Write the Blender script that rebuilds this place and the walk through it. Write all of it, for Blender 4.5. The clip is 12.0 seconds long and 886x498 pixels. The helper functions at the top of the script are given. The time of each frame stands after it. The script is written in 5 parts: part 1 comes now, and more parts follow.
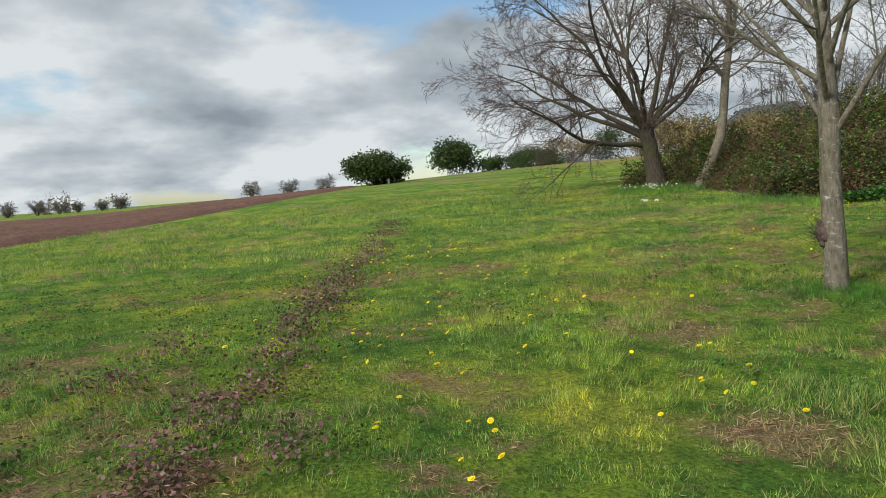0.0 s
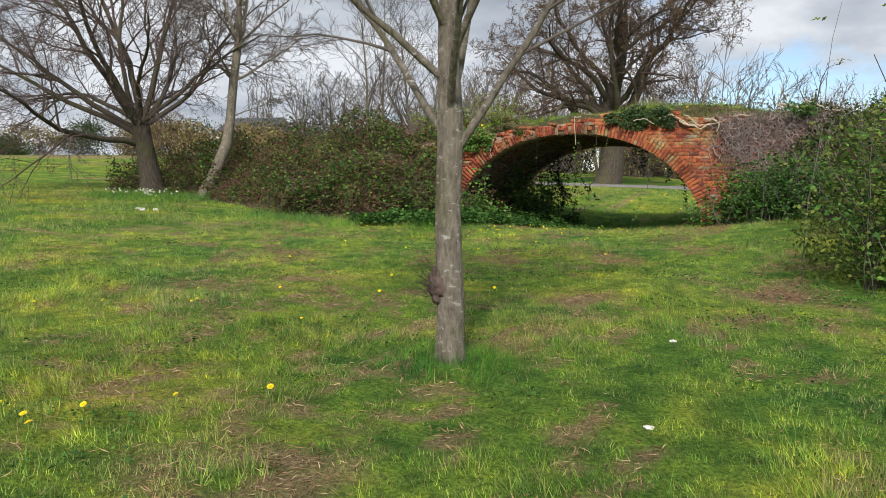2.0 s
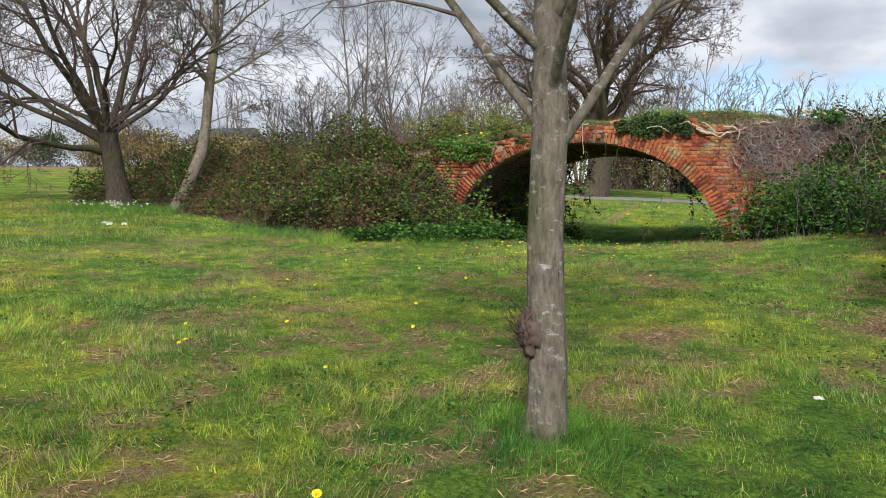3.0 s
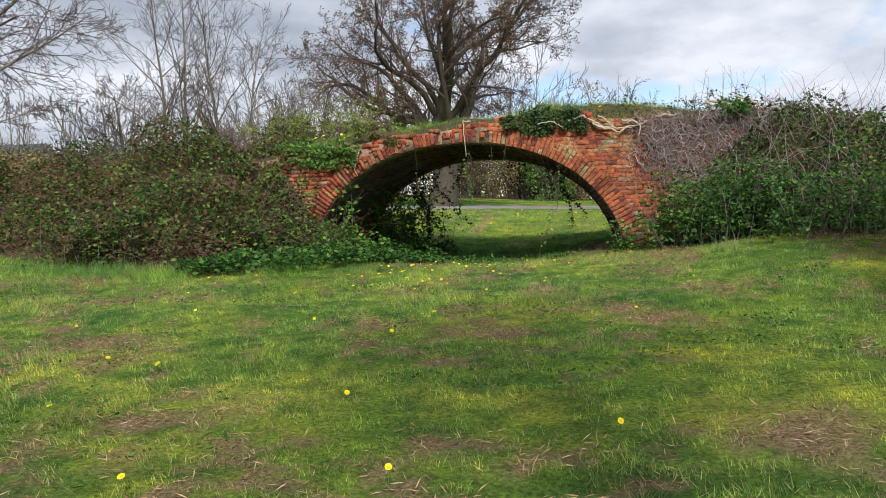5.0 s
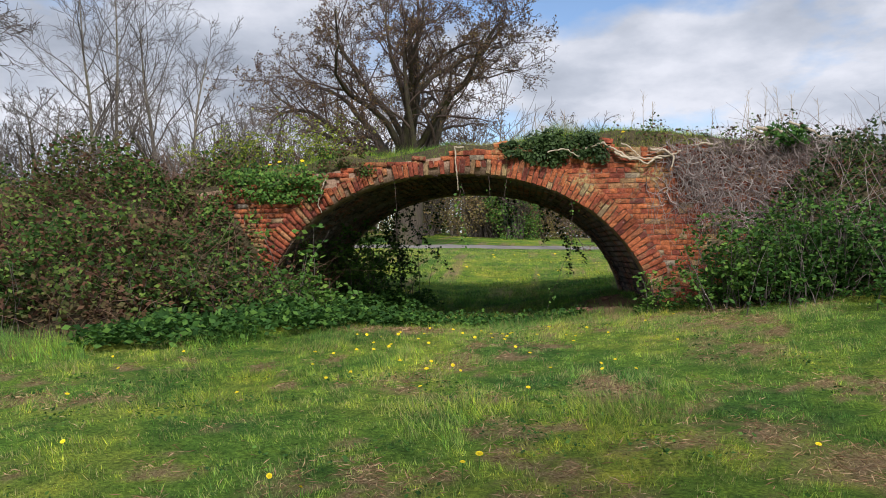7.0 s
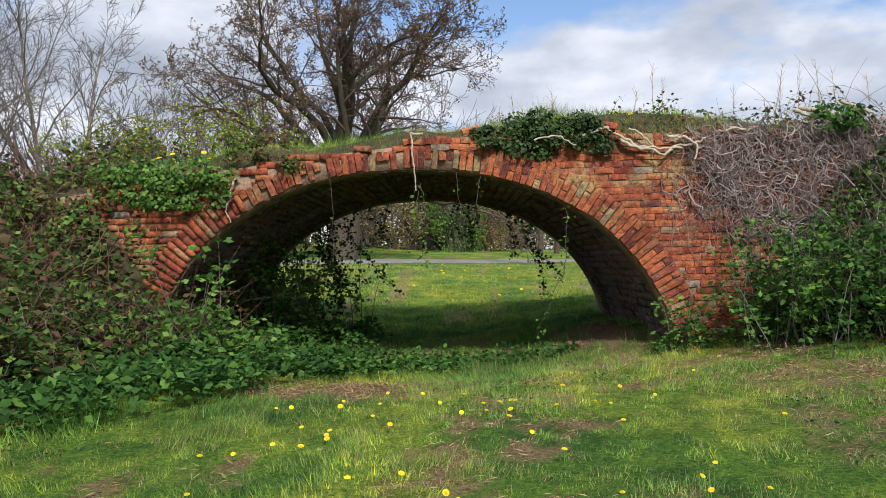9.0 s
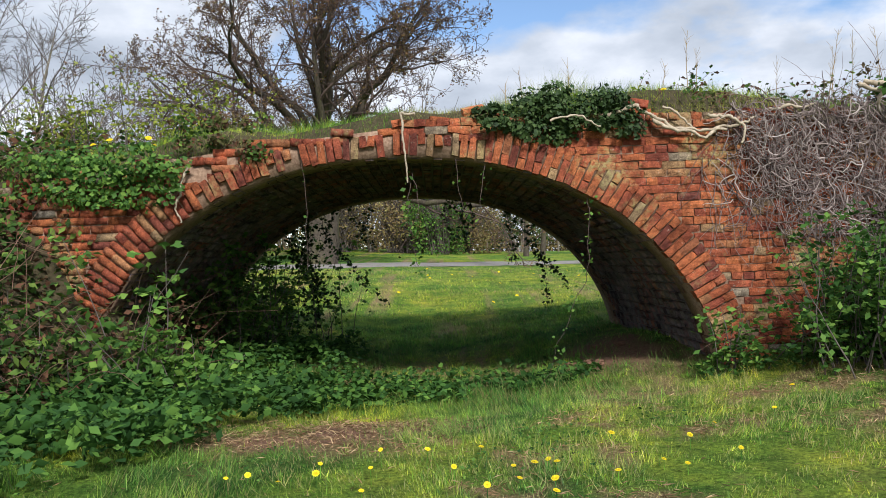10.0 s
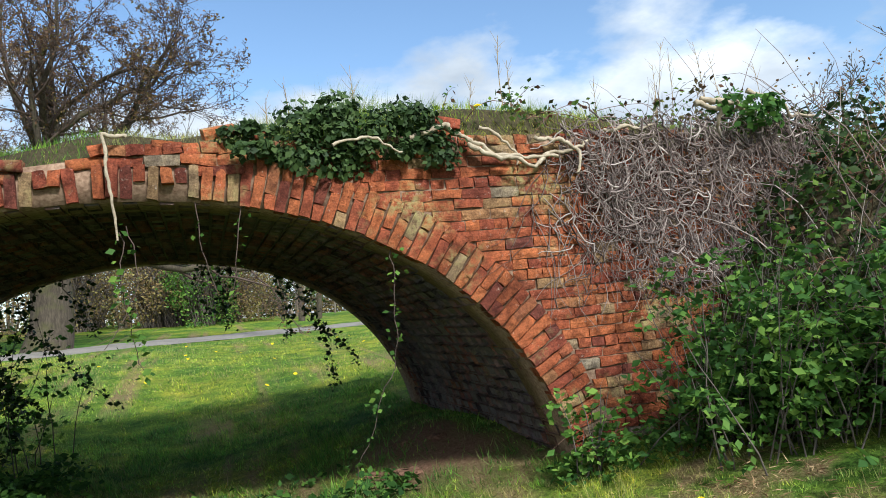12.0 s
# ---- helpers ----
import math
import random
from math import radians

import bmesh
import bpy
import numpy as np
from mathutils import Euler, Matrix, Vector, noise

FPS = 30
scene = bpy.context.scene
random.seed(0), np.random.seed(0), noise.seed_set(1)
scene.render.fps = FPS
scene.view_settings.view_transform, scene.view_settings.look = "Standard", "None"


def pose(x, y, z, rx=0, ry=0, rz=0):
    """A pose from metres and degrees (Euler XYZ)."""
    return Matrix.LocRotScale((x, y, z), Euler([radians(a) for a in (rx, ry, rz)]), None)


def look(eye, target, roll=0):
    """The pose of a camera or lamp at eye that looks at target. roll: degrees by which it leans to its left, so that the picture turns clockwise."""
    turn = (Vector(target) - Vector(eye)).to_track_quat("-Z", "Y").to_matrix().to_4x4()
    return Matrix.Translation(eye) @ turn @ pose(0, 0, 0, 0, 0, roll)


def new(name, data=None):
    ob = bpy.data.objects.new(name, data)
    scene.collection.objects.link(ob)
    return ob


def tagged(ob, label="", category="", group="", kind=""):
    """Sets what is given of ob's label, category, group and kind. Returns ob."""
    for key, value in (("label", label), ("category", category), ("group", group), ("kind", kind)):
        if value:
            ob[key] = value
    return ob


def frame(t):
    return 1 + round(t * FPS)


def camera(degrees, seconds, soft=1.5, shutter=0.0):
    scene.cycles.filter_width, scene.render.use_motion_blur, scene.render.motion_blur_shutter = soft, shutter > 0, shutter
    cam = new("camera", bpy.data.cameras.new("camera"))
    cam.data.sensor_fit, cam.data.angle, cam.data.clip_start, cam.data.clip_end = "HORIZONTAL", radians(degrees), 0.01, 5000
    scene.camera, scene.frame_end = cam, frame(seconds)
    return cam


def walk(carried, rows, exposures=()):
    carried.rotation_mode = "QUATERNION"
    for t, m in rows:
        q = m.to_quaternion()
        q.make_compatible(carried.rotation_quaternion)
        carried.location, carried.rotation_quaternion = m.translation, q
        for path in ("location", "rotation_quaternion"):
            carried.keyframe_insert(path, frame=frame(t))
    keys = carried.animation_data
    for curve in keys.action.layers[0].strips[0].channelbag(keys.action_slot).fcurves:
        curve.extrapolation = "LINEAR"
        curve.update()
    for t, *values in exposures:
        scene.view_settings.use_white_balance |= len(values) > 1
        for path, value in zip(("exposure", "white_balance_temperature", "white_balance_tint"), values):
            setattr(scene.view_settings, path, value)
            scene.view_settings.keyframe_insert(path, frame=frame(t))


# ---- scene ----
cam = camera(61.8, 12.0, 0.9)
METRES, EYE, TILT, LEAN, TURN = 16.0, 1.15, -4.5, 3.0, 64.5
ROWS = [
    (0.0, 0.0, 0.0, 0.0, 0.0, 0.0, -0.0),
    (0.5, -0.0034, 0.042, 0.0054, -12.3, -1.6, -1.08),
    (1.0, 0.0045, 0.0849, 0.0129, -20.1, 0.41, -1.6),
    (1.5, 0.0092, 0.1284, 0.017, -28.81, 0.73, -1.4),
    (2.0, 0.0232, 0.1725, 0.0192, -38.69, 0.8, -1.02),
    (2.5, 0.0334, 0.2154, 0.0216, -40.77, 1.17, -0.8),
    (4.5, 0.1027, 0.3856, 0.0404, -49.2, 4.3, 1.65),
    (5.0, 0.1275, 0.4169, 0.0442, -54.43, 2.56, 2.96),
    (5.5, 0.1549, 0.4495, 0.052, -55.07, 3.19, 2.08),
    (6.0, 0.1833, 0.4817, 0.0586, -55.89, 4.28, 3.76),
    (6.5, 0.2123, 0.509, 0.0648, -56.47, 5.3, 2.68),
    (7.0, 0.2434, 0.5369, 0.0719, -58.28, 5.08, 2.69),
    (9.0, 0.3791, 0.6353, 0.093, -63.32, 5.73, 3.85),
    (9.5, 0.4171, 0.6586, 0.0988, -63.9, 6.02, 3.52),
    (10.0, 0.4521, 0.683, 0.1033, -64.88, 5.8, 4.5),
    (10.5, 0.4882, 0.6976, 0.1067, -68.81, 5.15, 7.05),
    (11.0, 0.5243, 0.711, 0.1133, -76.71, 6.14, 7.47),
    (11.5, 0.551, 0.7182, 0.1191, -81.88, 8.01, 11.03),
    (12.0, 0.5699, 0.724, 0.1224, -81.91, 8.24, 9.96),
]
walk(cam, [(t, pose(0, 0, EYE, TILT, LEAN, TURN) @ pose(METRES * x, METRES * y, METRES * z, 90 + pitch, roll, yaw)) for t, x, y, z, yaw, pitch, roll in ROWS], exposures=[(0.0, -0.18, 6250, 4), (2.0, 0.02, 6200, 9), (5.0, 0.10, 6050, 11), (6.5, -0.10, 6050, 13), (7.0, -0.03, 6050, 13), (9.0, 0.12, 5980, 12), (10.0, 0.2, 5950, 10), (11.0, 0.55, 5850, 6), (12.0, 0.40, 5850, 5)])

# ---- light ----
SUN_DIR = Vector((0.26, -0.84, 0.74)).normalized()   # towards the sun
wd = bpy.data.worlds.new("sky"); scene.world = wd; wd.use_nodes = True


def build_sky():
    nt = wd.node_tree; N, L = nt.nodes, nt.links; N.clear()
    out = N.new("ShaderNodeOutputWorld")
    sky = N.new("ShaderNodeTexSky"); sky.sky_type = "NISHITA"; sky.sun_disc = False
    sky.sun_elevation = math.asin(SUN_DIR.z); sky.sun_rotation = math.atan2(SUN_DIR.x, SUN_DIR.y)
    sky.dust_density = 0.6
    tc = N.new("ShaderNodeTexCoord")
    sep = N.new("ShaderNodeSeparateXYZ"); L.new(tc.outputs["Generated"], sep.inputs[0])

    def op(kind, a, b):
        n = N.new("ShaderNodeMath"); n.operation = kind
        for i, v in enumerate((a, b)):
            if isinstance(v, (int, float)):
                n.inputs[i].default_value = v
            else:
                L.new(v, n.inputs[i])
        return n.outputs[0]
    zz = op("ADD", op("MAXIMUM", sep.outputs["Z"], 0.0), 0.27)
    comb = N.new("ShaderNodeCombineXYZ")
    L.new(op("DIVIDE", sep.outputs["X"], zz), comb.inputs[0])
    L.new(op("DIVIDE", sep.outputs["Y"], zz), comb.inputs[1])
    comb.inputs[2].default_value = CLOUD_SEED

    def cloud_noise(scale, detail, rough, dx):
        mp = N.new("ShaderNodeMapping"); mp.inputs["Location"].default_value = (dx, dx * 0.37, 0)
        L.new(comb.outputs[0], mp.inputs[0])
        n = N.new("ShaderNodeTexNoise"); n.inputs["Scale"].default_value = scale
        n.inputs["Detail"].default_value = detail; n.inputs["Roughness"].default_value = rough
        L.new(mp.outputs[0], n.inputs["Vector"])
        return n.outputs["Fac"]

    def ramp(fac, stops):
        r = N.new("ShaderNodeValToRGB"); e = r.color_ramp.elements
        for i, (p, c) in enumerate(stops):
            el = e[i] if i < 2 else e.new(p)
            el.position = p; el.color = (*c, 1)
        L.new(fac, r.inputs[0]); return r.outputs[0]
    ahead = op("MULTIPLY", op("MAXIMUM", op("ADD", sep.outputs["Y"], -0.1), 0.0), op("MAXIMUM", op("ADD", sep.outputs["Z"], -0.15), 0.0))
    cover = op("SUBTRACT", op("ADD", cloud_noise(1.0, 10, 0.55, 0.0), 0.08), op("MULTIPLY", ahead, 1.5))
    mask = ramp(cover, [(0.425, (0, 0, 0)), (0.50, (1, 1, 1))])
    shade = ramp(cloud_noise(1.4, 9, 0.55, 7.7), [(0.29, (0.36, 0.40, 0.46)), (0.47, (0.70, 0.73, 0.78)), (0.57, (1.0, 1.0, 1.02))])
    b1 = N.new("ShaderNodeBackground"); L.new(sky.outputs[0], b1.inputs[0]); b1.inputs[1].default_value = 0.15
    b2 = N.new("ShaderNodeBackground"); L.new(shade, b2.inputs[0]); b2.inputs[1].default_value = 0.86
    mx = N.new("ShaderNodeMixShader"); L.new(mask, mx.inputs[0]); L.new(b1.outputs[0], mx.inputs[1]); L.new(b2.outputs[0], mx.inputs[2])
    L.new(mx.outputs[0], out.inputs[0])


CLOUD_SEED = 4.3
build_sky()
sl = bpy.data.lights.new("sun", "SUN"); sl.energy = 4.6; sl.angle = radians(9.0); sl.color = (1.0, 0.94, 0.84)
sun = new("sun", sl); sun.matrix_world = look(SUN_DIR * 60, (0, 0, 0))

# ---- materials ----


class Mat:
    """Small builder for a node material."""

    def __init__(self, name, rough=0.9, spec=0.3):
        self.m = bpy.data.materials.new(name); self.m.use_nodes = True
        self.N, self.L = self.m.node_tree.nodes, self.m.node_tree.links
        self.b = self.N["Principled BSDF"]; self.b.inputs["Roughness"].default_value = rough
        self.b.inputs["Specular IOR Level"].default_value = spec
        tc = self.N.new("ShaderNodeTexCoord"); self.co = tc.outputs["Object"]
        geo = self.N.new("ShaderNodeNewGeometry"); self.pos = geo.outputs["Position"]; self.island = geo.outputs["Random Per Island"]

    def stretched(self, sx, sy, sz, co=None):
        mp = self.N.new("ShaderNodeMapping"); mp.inputs["Scale"].default_value = (sx, sy, sz)
        self.L.new(co or self.pos, mp.inputs[0]); return mp.outputs[0]

    def noise(self, scale, detail=4, rough=0.6, co=None):
        n = self.N.new("ShaderNodeTexNoise"); n.inputs["Scale"].default_value = scale
        n.inputs["Detail"].default_value = detail; n.inputs["Roughness"].default_value = rough
        self.L.new(co or self.pos, n.inputs["Vector"]); return n.outputs["Fac"]

    def random(self):
        return self.N.new("ShaderNodeObjectInfo").outputs["Random"]

    def attr(self, name):
        n = self.N.new("ShaderNodeAttribute"); n.attribute_name = name; return n.outputs["Fac"]

    def ramp(self, fac, stops):
        r = self.N.new("ShaderNodeValToRGB"); e = r.color_ramp.elements
        for i, (p, c) in enumerate(stops):
            el = e[i] if i < 2 else e.new(p)
            el.position = p; el.color = (*(c if hasattr(c, "__len__") else (c, c, c)), 1)
        self.L.new(fac, r.inputs[0]); return r.outputs[0]

    def mix(self, fac, a, b, kind="MIX"):
        n = self.N.new("ShaderNodeMix"); n.data_type = "RGBA"; n.blend_type = kind
        for i, v in ((0, fac), (6, a), (7, b)):
            if isinstance(v, (int, float)):
                n.inputs[i].default_value = v
            elif isinstance(v, tuple):
                n.inputs[i].default_value = (*v, 1)
            else:
                self.L.new(v, n.inputs[i])
        return n.outputs[2]

    def bump(self, h, strength=0.5, dist=0.02):
        n = self.N.new("ShaderNodeBump"); n.inputs["Strength"].default_value = strength; n.inputs["Distance"].default_value = dist
        self.L.new(h, n.inputs["Height"]); self.L.new(n.outputs[0], self.b.inputs["Normal"])

    def colour(self, c):
        self.L.new(c, self.b.inputs["Base Color"]); return self.m

    def leafy(self, c, amount=0.35):
        """Thin leaf: part of the light passes through."""
        t = self.N.new("ShaderNodeBsdfTranslucent"); self.L.new(c, t.inputs[0])
        mx = self.N.new("ShaderNodeMixShader"); mx.inputs[0].default_value = amount
        self.L.new(self.b.outputs[0], mx.inputs[1]); self.L.new(t.outputs[0], mx.inputs[2])
        self.L.new(mx.outputs[0], self.N["Material Output"].inputs[0])
        return self.colour(c)


def m_ground():
    a = Mat("turf", 0.95, 0.1)
    g = a.ramp(a.noise(0.75, 5, 0.6), [(0.34, (0.07, 0.15, 0.032)), (0.5, (0.13, 0.22, 0.036)), (0.66, (0.27, 0.31, 0.055))])
    mid = a.ramp(a.noise(3.6, 5, 0.65), [(0.36, (0.6, 0.68, 0.7)), (0.5, (1.0, 1.0, 1.0)), (0.64, (1.4, 1.25, 1.05))])
    g = a.mix(1.0, g, mid, "MULTIPLY")
    fine = a.ramp(a.noise(38, 5, 0.75), [(0.34, (0.35, 0.36, 0.36)), (0.5, (0.9, 0.9, 0.9)), (0.65, (1.5, 1.45, 1.3))])
    g = a.mix(1.0, g, fine, "MULTIPLY")
    far = a.ramp(a.noise(0.12, 5), [(0.35, (0.80, 0.95, 0.85)), (0.65, (1.3, 1.12, 0.85))])
    g = a.mix(1.0, g, far, "MULTIPLY")
    soil = a.ramp(a.noise(55, 5, 0.75), [(0.34, (0.11, 0.062, 0.036)), (0.5, (0.28, 0.175, 0.105)), (0.66, (0.50, 0.35, 0.22))])
    c = a.mix(a.attr("dry"), g, soil)
    c = a.mix(a.attr("bare"), c, a.ramp(a.noise(30, 6, 0.7), [(0.3, (0.16, 0.085, 0.055)), (0.7, (0.34, 0.20, 0.14))]))
    a.bump(a.noise(45, 6, 0.75), 1.0, 0.04)
    return a.colour(c)


def m_blade(name, lo, mid, hi, dry):
    a = Mat(name, 0.55, 0.3)
    c = a.ramp(a.island, [(0.0, lo), (0.5, mid), (1.0, hi)])
    big = a.ramp(a.noise(0.75, 5, 0.6), [(0.34, (0.60, 0.84, 1.0)), (0.5, (1.0, 1.0, 0.9)), (0.64, (1.7, 1.28, 0.85))])
    c = a.mix(1.0, c, big, "MULTIPLY")
    c = a.mix(1.0, c, a.ramp(a.noise(3.6, 5, 0.65), [(0.40, (0.50, 0.64, 0.7)), (0.5, (0.95, 1.0, 1.0)), (0.60, (1.42, 1.30, 1.1))]), "MULTIPLY")
    c = a.mix(1.0, c, a.ramp(a.noise(10.5, 3, 0.6), [(0.41, (0.42, 0.50, 0.55)), (0.5, (0.98, 1.0, 1.0)), (0.59, (1.55, 1.48, 1.25))]), "MULTIPLY")
    c = a.mix(a.attr("dry"), c, dry)
    return a.leafy(c, 0.4)


def m_leaf(name, stops, rough=0.5, spec=0.4, amount=0.3, patch=1.2, brown=None):
    a = Mat(name, rough, spec)
    c = a.ramp(a.island, stops)
    c = a.mix(1.0, c, a.ramp(a.noise(patch, 4), [(0.3, (0.65, 0.68, 0.65)), (0.7, (1.25, 1.2, 1.15))]), "MULTIPLY")
    if brown:
        c = a.mix(a.ramp(a.noise(0.9, 5), [(0.53, 0.0), (0.64, 0.8)]), c, brown)
    return a.leafy(c, amount)


def m_bark(name, lo, hi, pale=None, moss=None, scale=(14, 14, 3), bump=0.8):
    a = Mat(name, 0.92, 0.15)
    co = a.stretched(*scale)
    c = a.ramp(a.noise(1.6, 6, 0.7, co), [(0.3, lo), (0.68, hi)])
    if pale:
        spots = a.ramp(a.noise(1.0, 6, 0.7, a.stretched(13, 13, 26)), [(0.57, 0.0), (0.66, 0.9)])
        c = a.mix(spots, c, pale)
    if moss:
        c = a.mix(a.ramp(a.noise(2.2, 4), [(0.5, 0.0), (0.72, 0.7)]), c, moss)
    a.bump(a.noise(2.2, 7, 0.75, co), bump, 0.03)
    return a.colour(c)


def m_stem(name, stops):
    """Stems that differ from one to the next."""
    a = Mat(name, 0.9, 0.15)
    a.bump(a.noise(60, 5), 0.5, 0.005)
    return a.colour(a.ramp(a.island, stops))


def m_brick(name, use_island=False, dark=1.0):
    a = Mat(name, 0.93, 0.2)
    rnd = a.island if use_island else a.random()
    k = lambda *c: tuple(v * dark for v in c)
    base = a.ramp(rnd, [(0.0, k(0.17, 0.06, 0.05)), (0.14, k(0.30, 0.085, 0.055)), (0.34, k(0.42, 0.125, 0.065)), (0.56, k(0.50, 0.175, 0.075)),
                        (0.74, k(0.33, 0.095, 0.06)), (0.86, k(0.44, 0.20, 0.10)), (0.95, k(0.36, 0.25, 0.14)), (1.0, k(0.30, 0.28, 0.24))])
    grime = a.ramp(a.noise(2.3, 6, 0.65), [(0.34, (0.46, 0.42, 0.42)), (0.5, (0.88, 0.84, 0.80)), (0.64, (1.2, 1.12, 1.02))])
    c = a.mix(1.0, base, grime, "MULTIPLY")
    blot = a.ramp(a.noise(17, 5, 0.65), [(0.34, (0.52, 0.48, 0.47)), (0.5, (0.95, 0.93, 0.9)), (0.68, (1.3, 1.25, 1.15))])
    c = a.mix(1.0, c, blot, "MULTIPLY")
    speck = a.ramp(a.noise(85, 5, 0.75), [(0.34, (0.5, 0.47, 0.45)), (0.6, (1.15, 1.15, 1.15))])
    c = a.mix(1.0, c, speck, "MULTIPLY")
    lich = a.mix(1.0, a.ramp(a.noise(1.5, 5, 0.6), [(0.53, 0.0), (0.64, 1.0)]), a.ramp(a.noise(24, 6, 0.7), [(0.42, 0.0), (0.6, 0.8)]), "MULTIPLY")
    c = a.mix(lich, c, k(0.40, 0.35, 0.15))
    lime = a.ramp(a.noise(33, 6, 0.7), [(0.62, 0.0), (0.7, 0.6)])
    c = a.mix(lime, c, k(0.55, 0.47, 0.40))
    # vault bricks: grey, near-black and pale blotches mixed over the red by noise
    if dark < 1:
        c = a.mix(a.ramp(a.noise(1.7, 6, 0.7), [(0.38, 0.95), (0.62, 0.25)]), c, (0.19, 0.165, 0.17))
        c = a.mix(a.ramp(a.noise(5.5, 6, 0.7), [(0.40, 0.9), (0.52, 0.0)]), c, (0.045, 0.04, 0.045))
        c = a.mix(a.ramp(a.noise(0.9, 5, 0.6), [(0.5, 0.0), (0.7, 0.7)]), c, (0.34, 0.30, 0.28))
    a.bump(a.noise(48, 8, 0.8), 1.0, 0.02)
    return a.colour(c)


def m_plain(name, lo, hi, scale=20.0, rough=0.9, bump=0.5, dist=0.01):
    a = Mat(name, rough, 0.25)
    c = a.ramp(a.noise(scale, 6, 0.65), [(0.3, lo), (0.7, hi)])
    big = a.ramp(a.noise(scale * 0.07, 4), [(0.3, (0.78, 0.78, 0.78)), (0.7, (1.18, 1.18, 1.18))])
    a.bump(a.noise(scale * 2.1, 6, 0.7), bump, dist)
    return a.colour(a.mix(1.0, c, big, "MULTIPLY"))


TURF = m_ground()
BLADE = m_blade("grass_blade", (0.07, 0.175, 0.03), (0.175, 0.325, 0.045), (0.40, 0.49, 0.08), (0.58, 0.45, 0.21))
LUSH = m_blade("lush_blade", (0.07, 0.20, 0.035), (0.12, 0.29, 0.045), (0.20, 0.40, 0.06), (0.36, 0.28, 0.12))
STRAW = m_plain("dead_straw", (0.22, 0.15, 0.07), (0.42, 0.31, 0.16), 30)
BRAMBLE = m_leaf("bramble_leaf", [(0.0, (0.07, 0.04, 0.028)), (0.22, (0.17, 0.085, 0.05)), (0.28, (0.03, 0.065, 0.018)), (0.72, (0.07, 0.14, 0.03)), (1.0, (0.20, 0.30, 0.06))], 0.75, 0.12, 0.3, 1.6, (0.16, 0.085, 0.055))
ELDER = m_leaf("young_green_leaf", [(0.0, (0.04, 0.10, 0.022)), (0.5, (0.085, 0.19, 0.035)), (1.0, (0.20, 0.33, 0.06))], 0.65, 0.18)
IVY = m_leaf("ivy_leaf", [(0.0, (0.02, 0.04, 0.014)), (0.6, (0.04, 0.075, 0.022)), (1.0, (0.08, 0.125, 0.04))], 0.6, 0.2, 0.15)
NETTLE = m_leaf("nettle_leaf", [(0.0, (0.028, 0.075, 0.02)), (0.6, (0.06, 0.145, 0.03)), (1.0, (0.13, 0.25, 0.045))], 0.7, 0.15)
OLIVE = m_leaf("olive_leaf", [(0.0, (0.06, 0.085, 0.02)), (0.6, (0.12, 0.16, 0.035)), (1.0, (0.22, 0.26, 0.06))], 0.7, 0.15)
LIME = m_leaf("lime_bud_leaf", [(0.0, (0.13, 0.19, 0.03)), (0.6, (0.26, 0.32, 0.045)), (1.0, (0.40, 0.44, 0.07))], 0.7, 0.15)
HAW = m_leaf("hawthorn_leaf", [(0.0, (0.025, 0.05, 0.012)), (0.6, (0.05, 0.085, 0.018)), (1.0, (0.09, 0.13, 0.03))])
BROWNLEAF = m_leaf("brown_scrub_leaf", [(0.0, (0.12, 0.08, 0.045)), (0.5, (0.22, 0.16, 0.075)), (1.0, (0.27, 0.25, 0.09))], 0.8, 0.2, 0.2, 0.3)
OAKBUD = m_leaf("oak_bud", [(0.0, (0.13, 0.07, 0.045)), (0.6, (0.20, 0.12, 0.06)), (1.0, (0.20, 0.17, 0.06))], 0.8, 0.2, 0.2, 0.3)
PURPLE = m_leaf("dead_nettle_leaf", [(0.0, (0.12, 0.07, 0.05)), (0.4, (0.20, 0.085, 0.10)), (0.7, (0.10, 0.14, 0.045)), (1.0, (0.34, 0.17, 0.22))], 0.8, 0.2, 0.2, 3.0)
YELLOW = m_leaf("dandelion_yellow", [(0.0, (0.80, 0.60, 0.01)), (1.0, (0.9, 0.75, 0.03))], 0.7, 0.2, 0.15)
WHITEPETAL = m_leaf("pale_petal", [(0.0, (0.75, 0.75, 0.6)), (1.0, (0.85, 0.85, 0.75))], 0.7, 0.2, 0.2)
BARK_ASH = m_bark("smooth_grey_bark", (0.09, 0.074, 0.058), (0.32, 0.275, 0.22), (0.52, 0.50, 0.45), (0.09, 0.10, 0.03), (18, 18, 6), 1.0)
BARK_OAK = m_bark("furrowed_oak_bark", (0.035, 0.029, 0.023), (0.11, 0.09, 0.07), None, (0.085, 0.09, 0.03))
BARK_BIRCH = m_bark("pale_leaning_bark", (0.11, 0.09, 0.07), (0.27, 0.235, 0.18), (0.4, 0.37, 0.3), None)
TWIG = m_bark("twig_bark", (0.06, 0.043, 0.038), (0.14, 0.10, 0.085), None, None, (6, 6, 6), 0.2)
TWIG_GREY = m_bark("grey_twig_bark", (0.085, 0.07, 0.062), (0.18, 0.155, 0.135), None, None, (6, 6, 6), 0.2)
TWIG_RED = m_bark("bramble_stem", (0.10, 0.055, 0.04), (0.26, 0.16, 0.11), None, None, (6, 6, 6), 0.2)
IVYSTEM = m_stem("dead_ivy_stem", [(0.0, (0.09, 0.065, 0.06)), (0.5, (0.23, 0.18, 0.165)), (0.85, (0.36, 0.295, 0.27)), (1.0, (0.52, 0.45, 0.41))])
ROOT = m_bark("bleached_root", (0.30, 0.24, 0.17), (0.58, 0.49, 0.37), None, None, (12, 12, 12), 0.6)
BRICK = m_brick("weathered_red_brick")
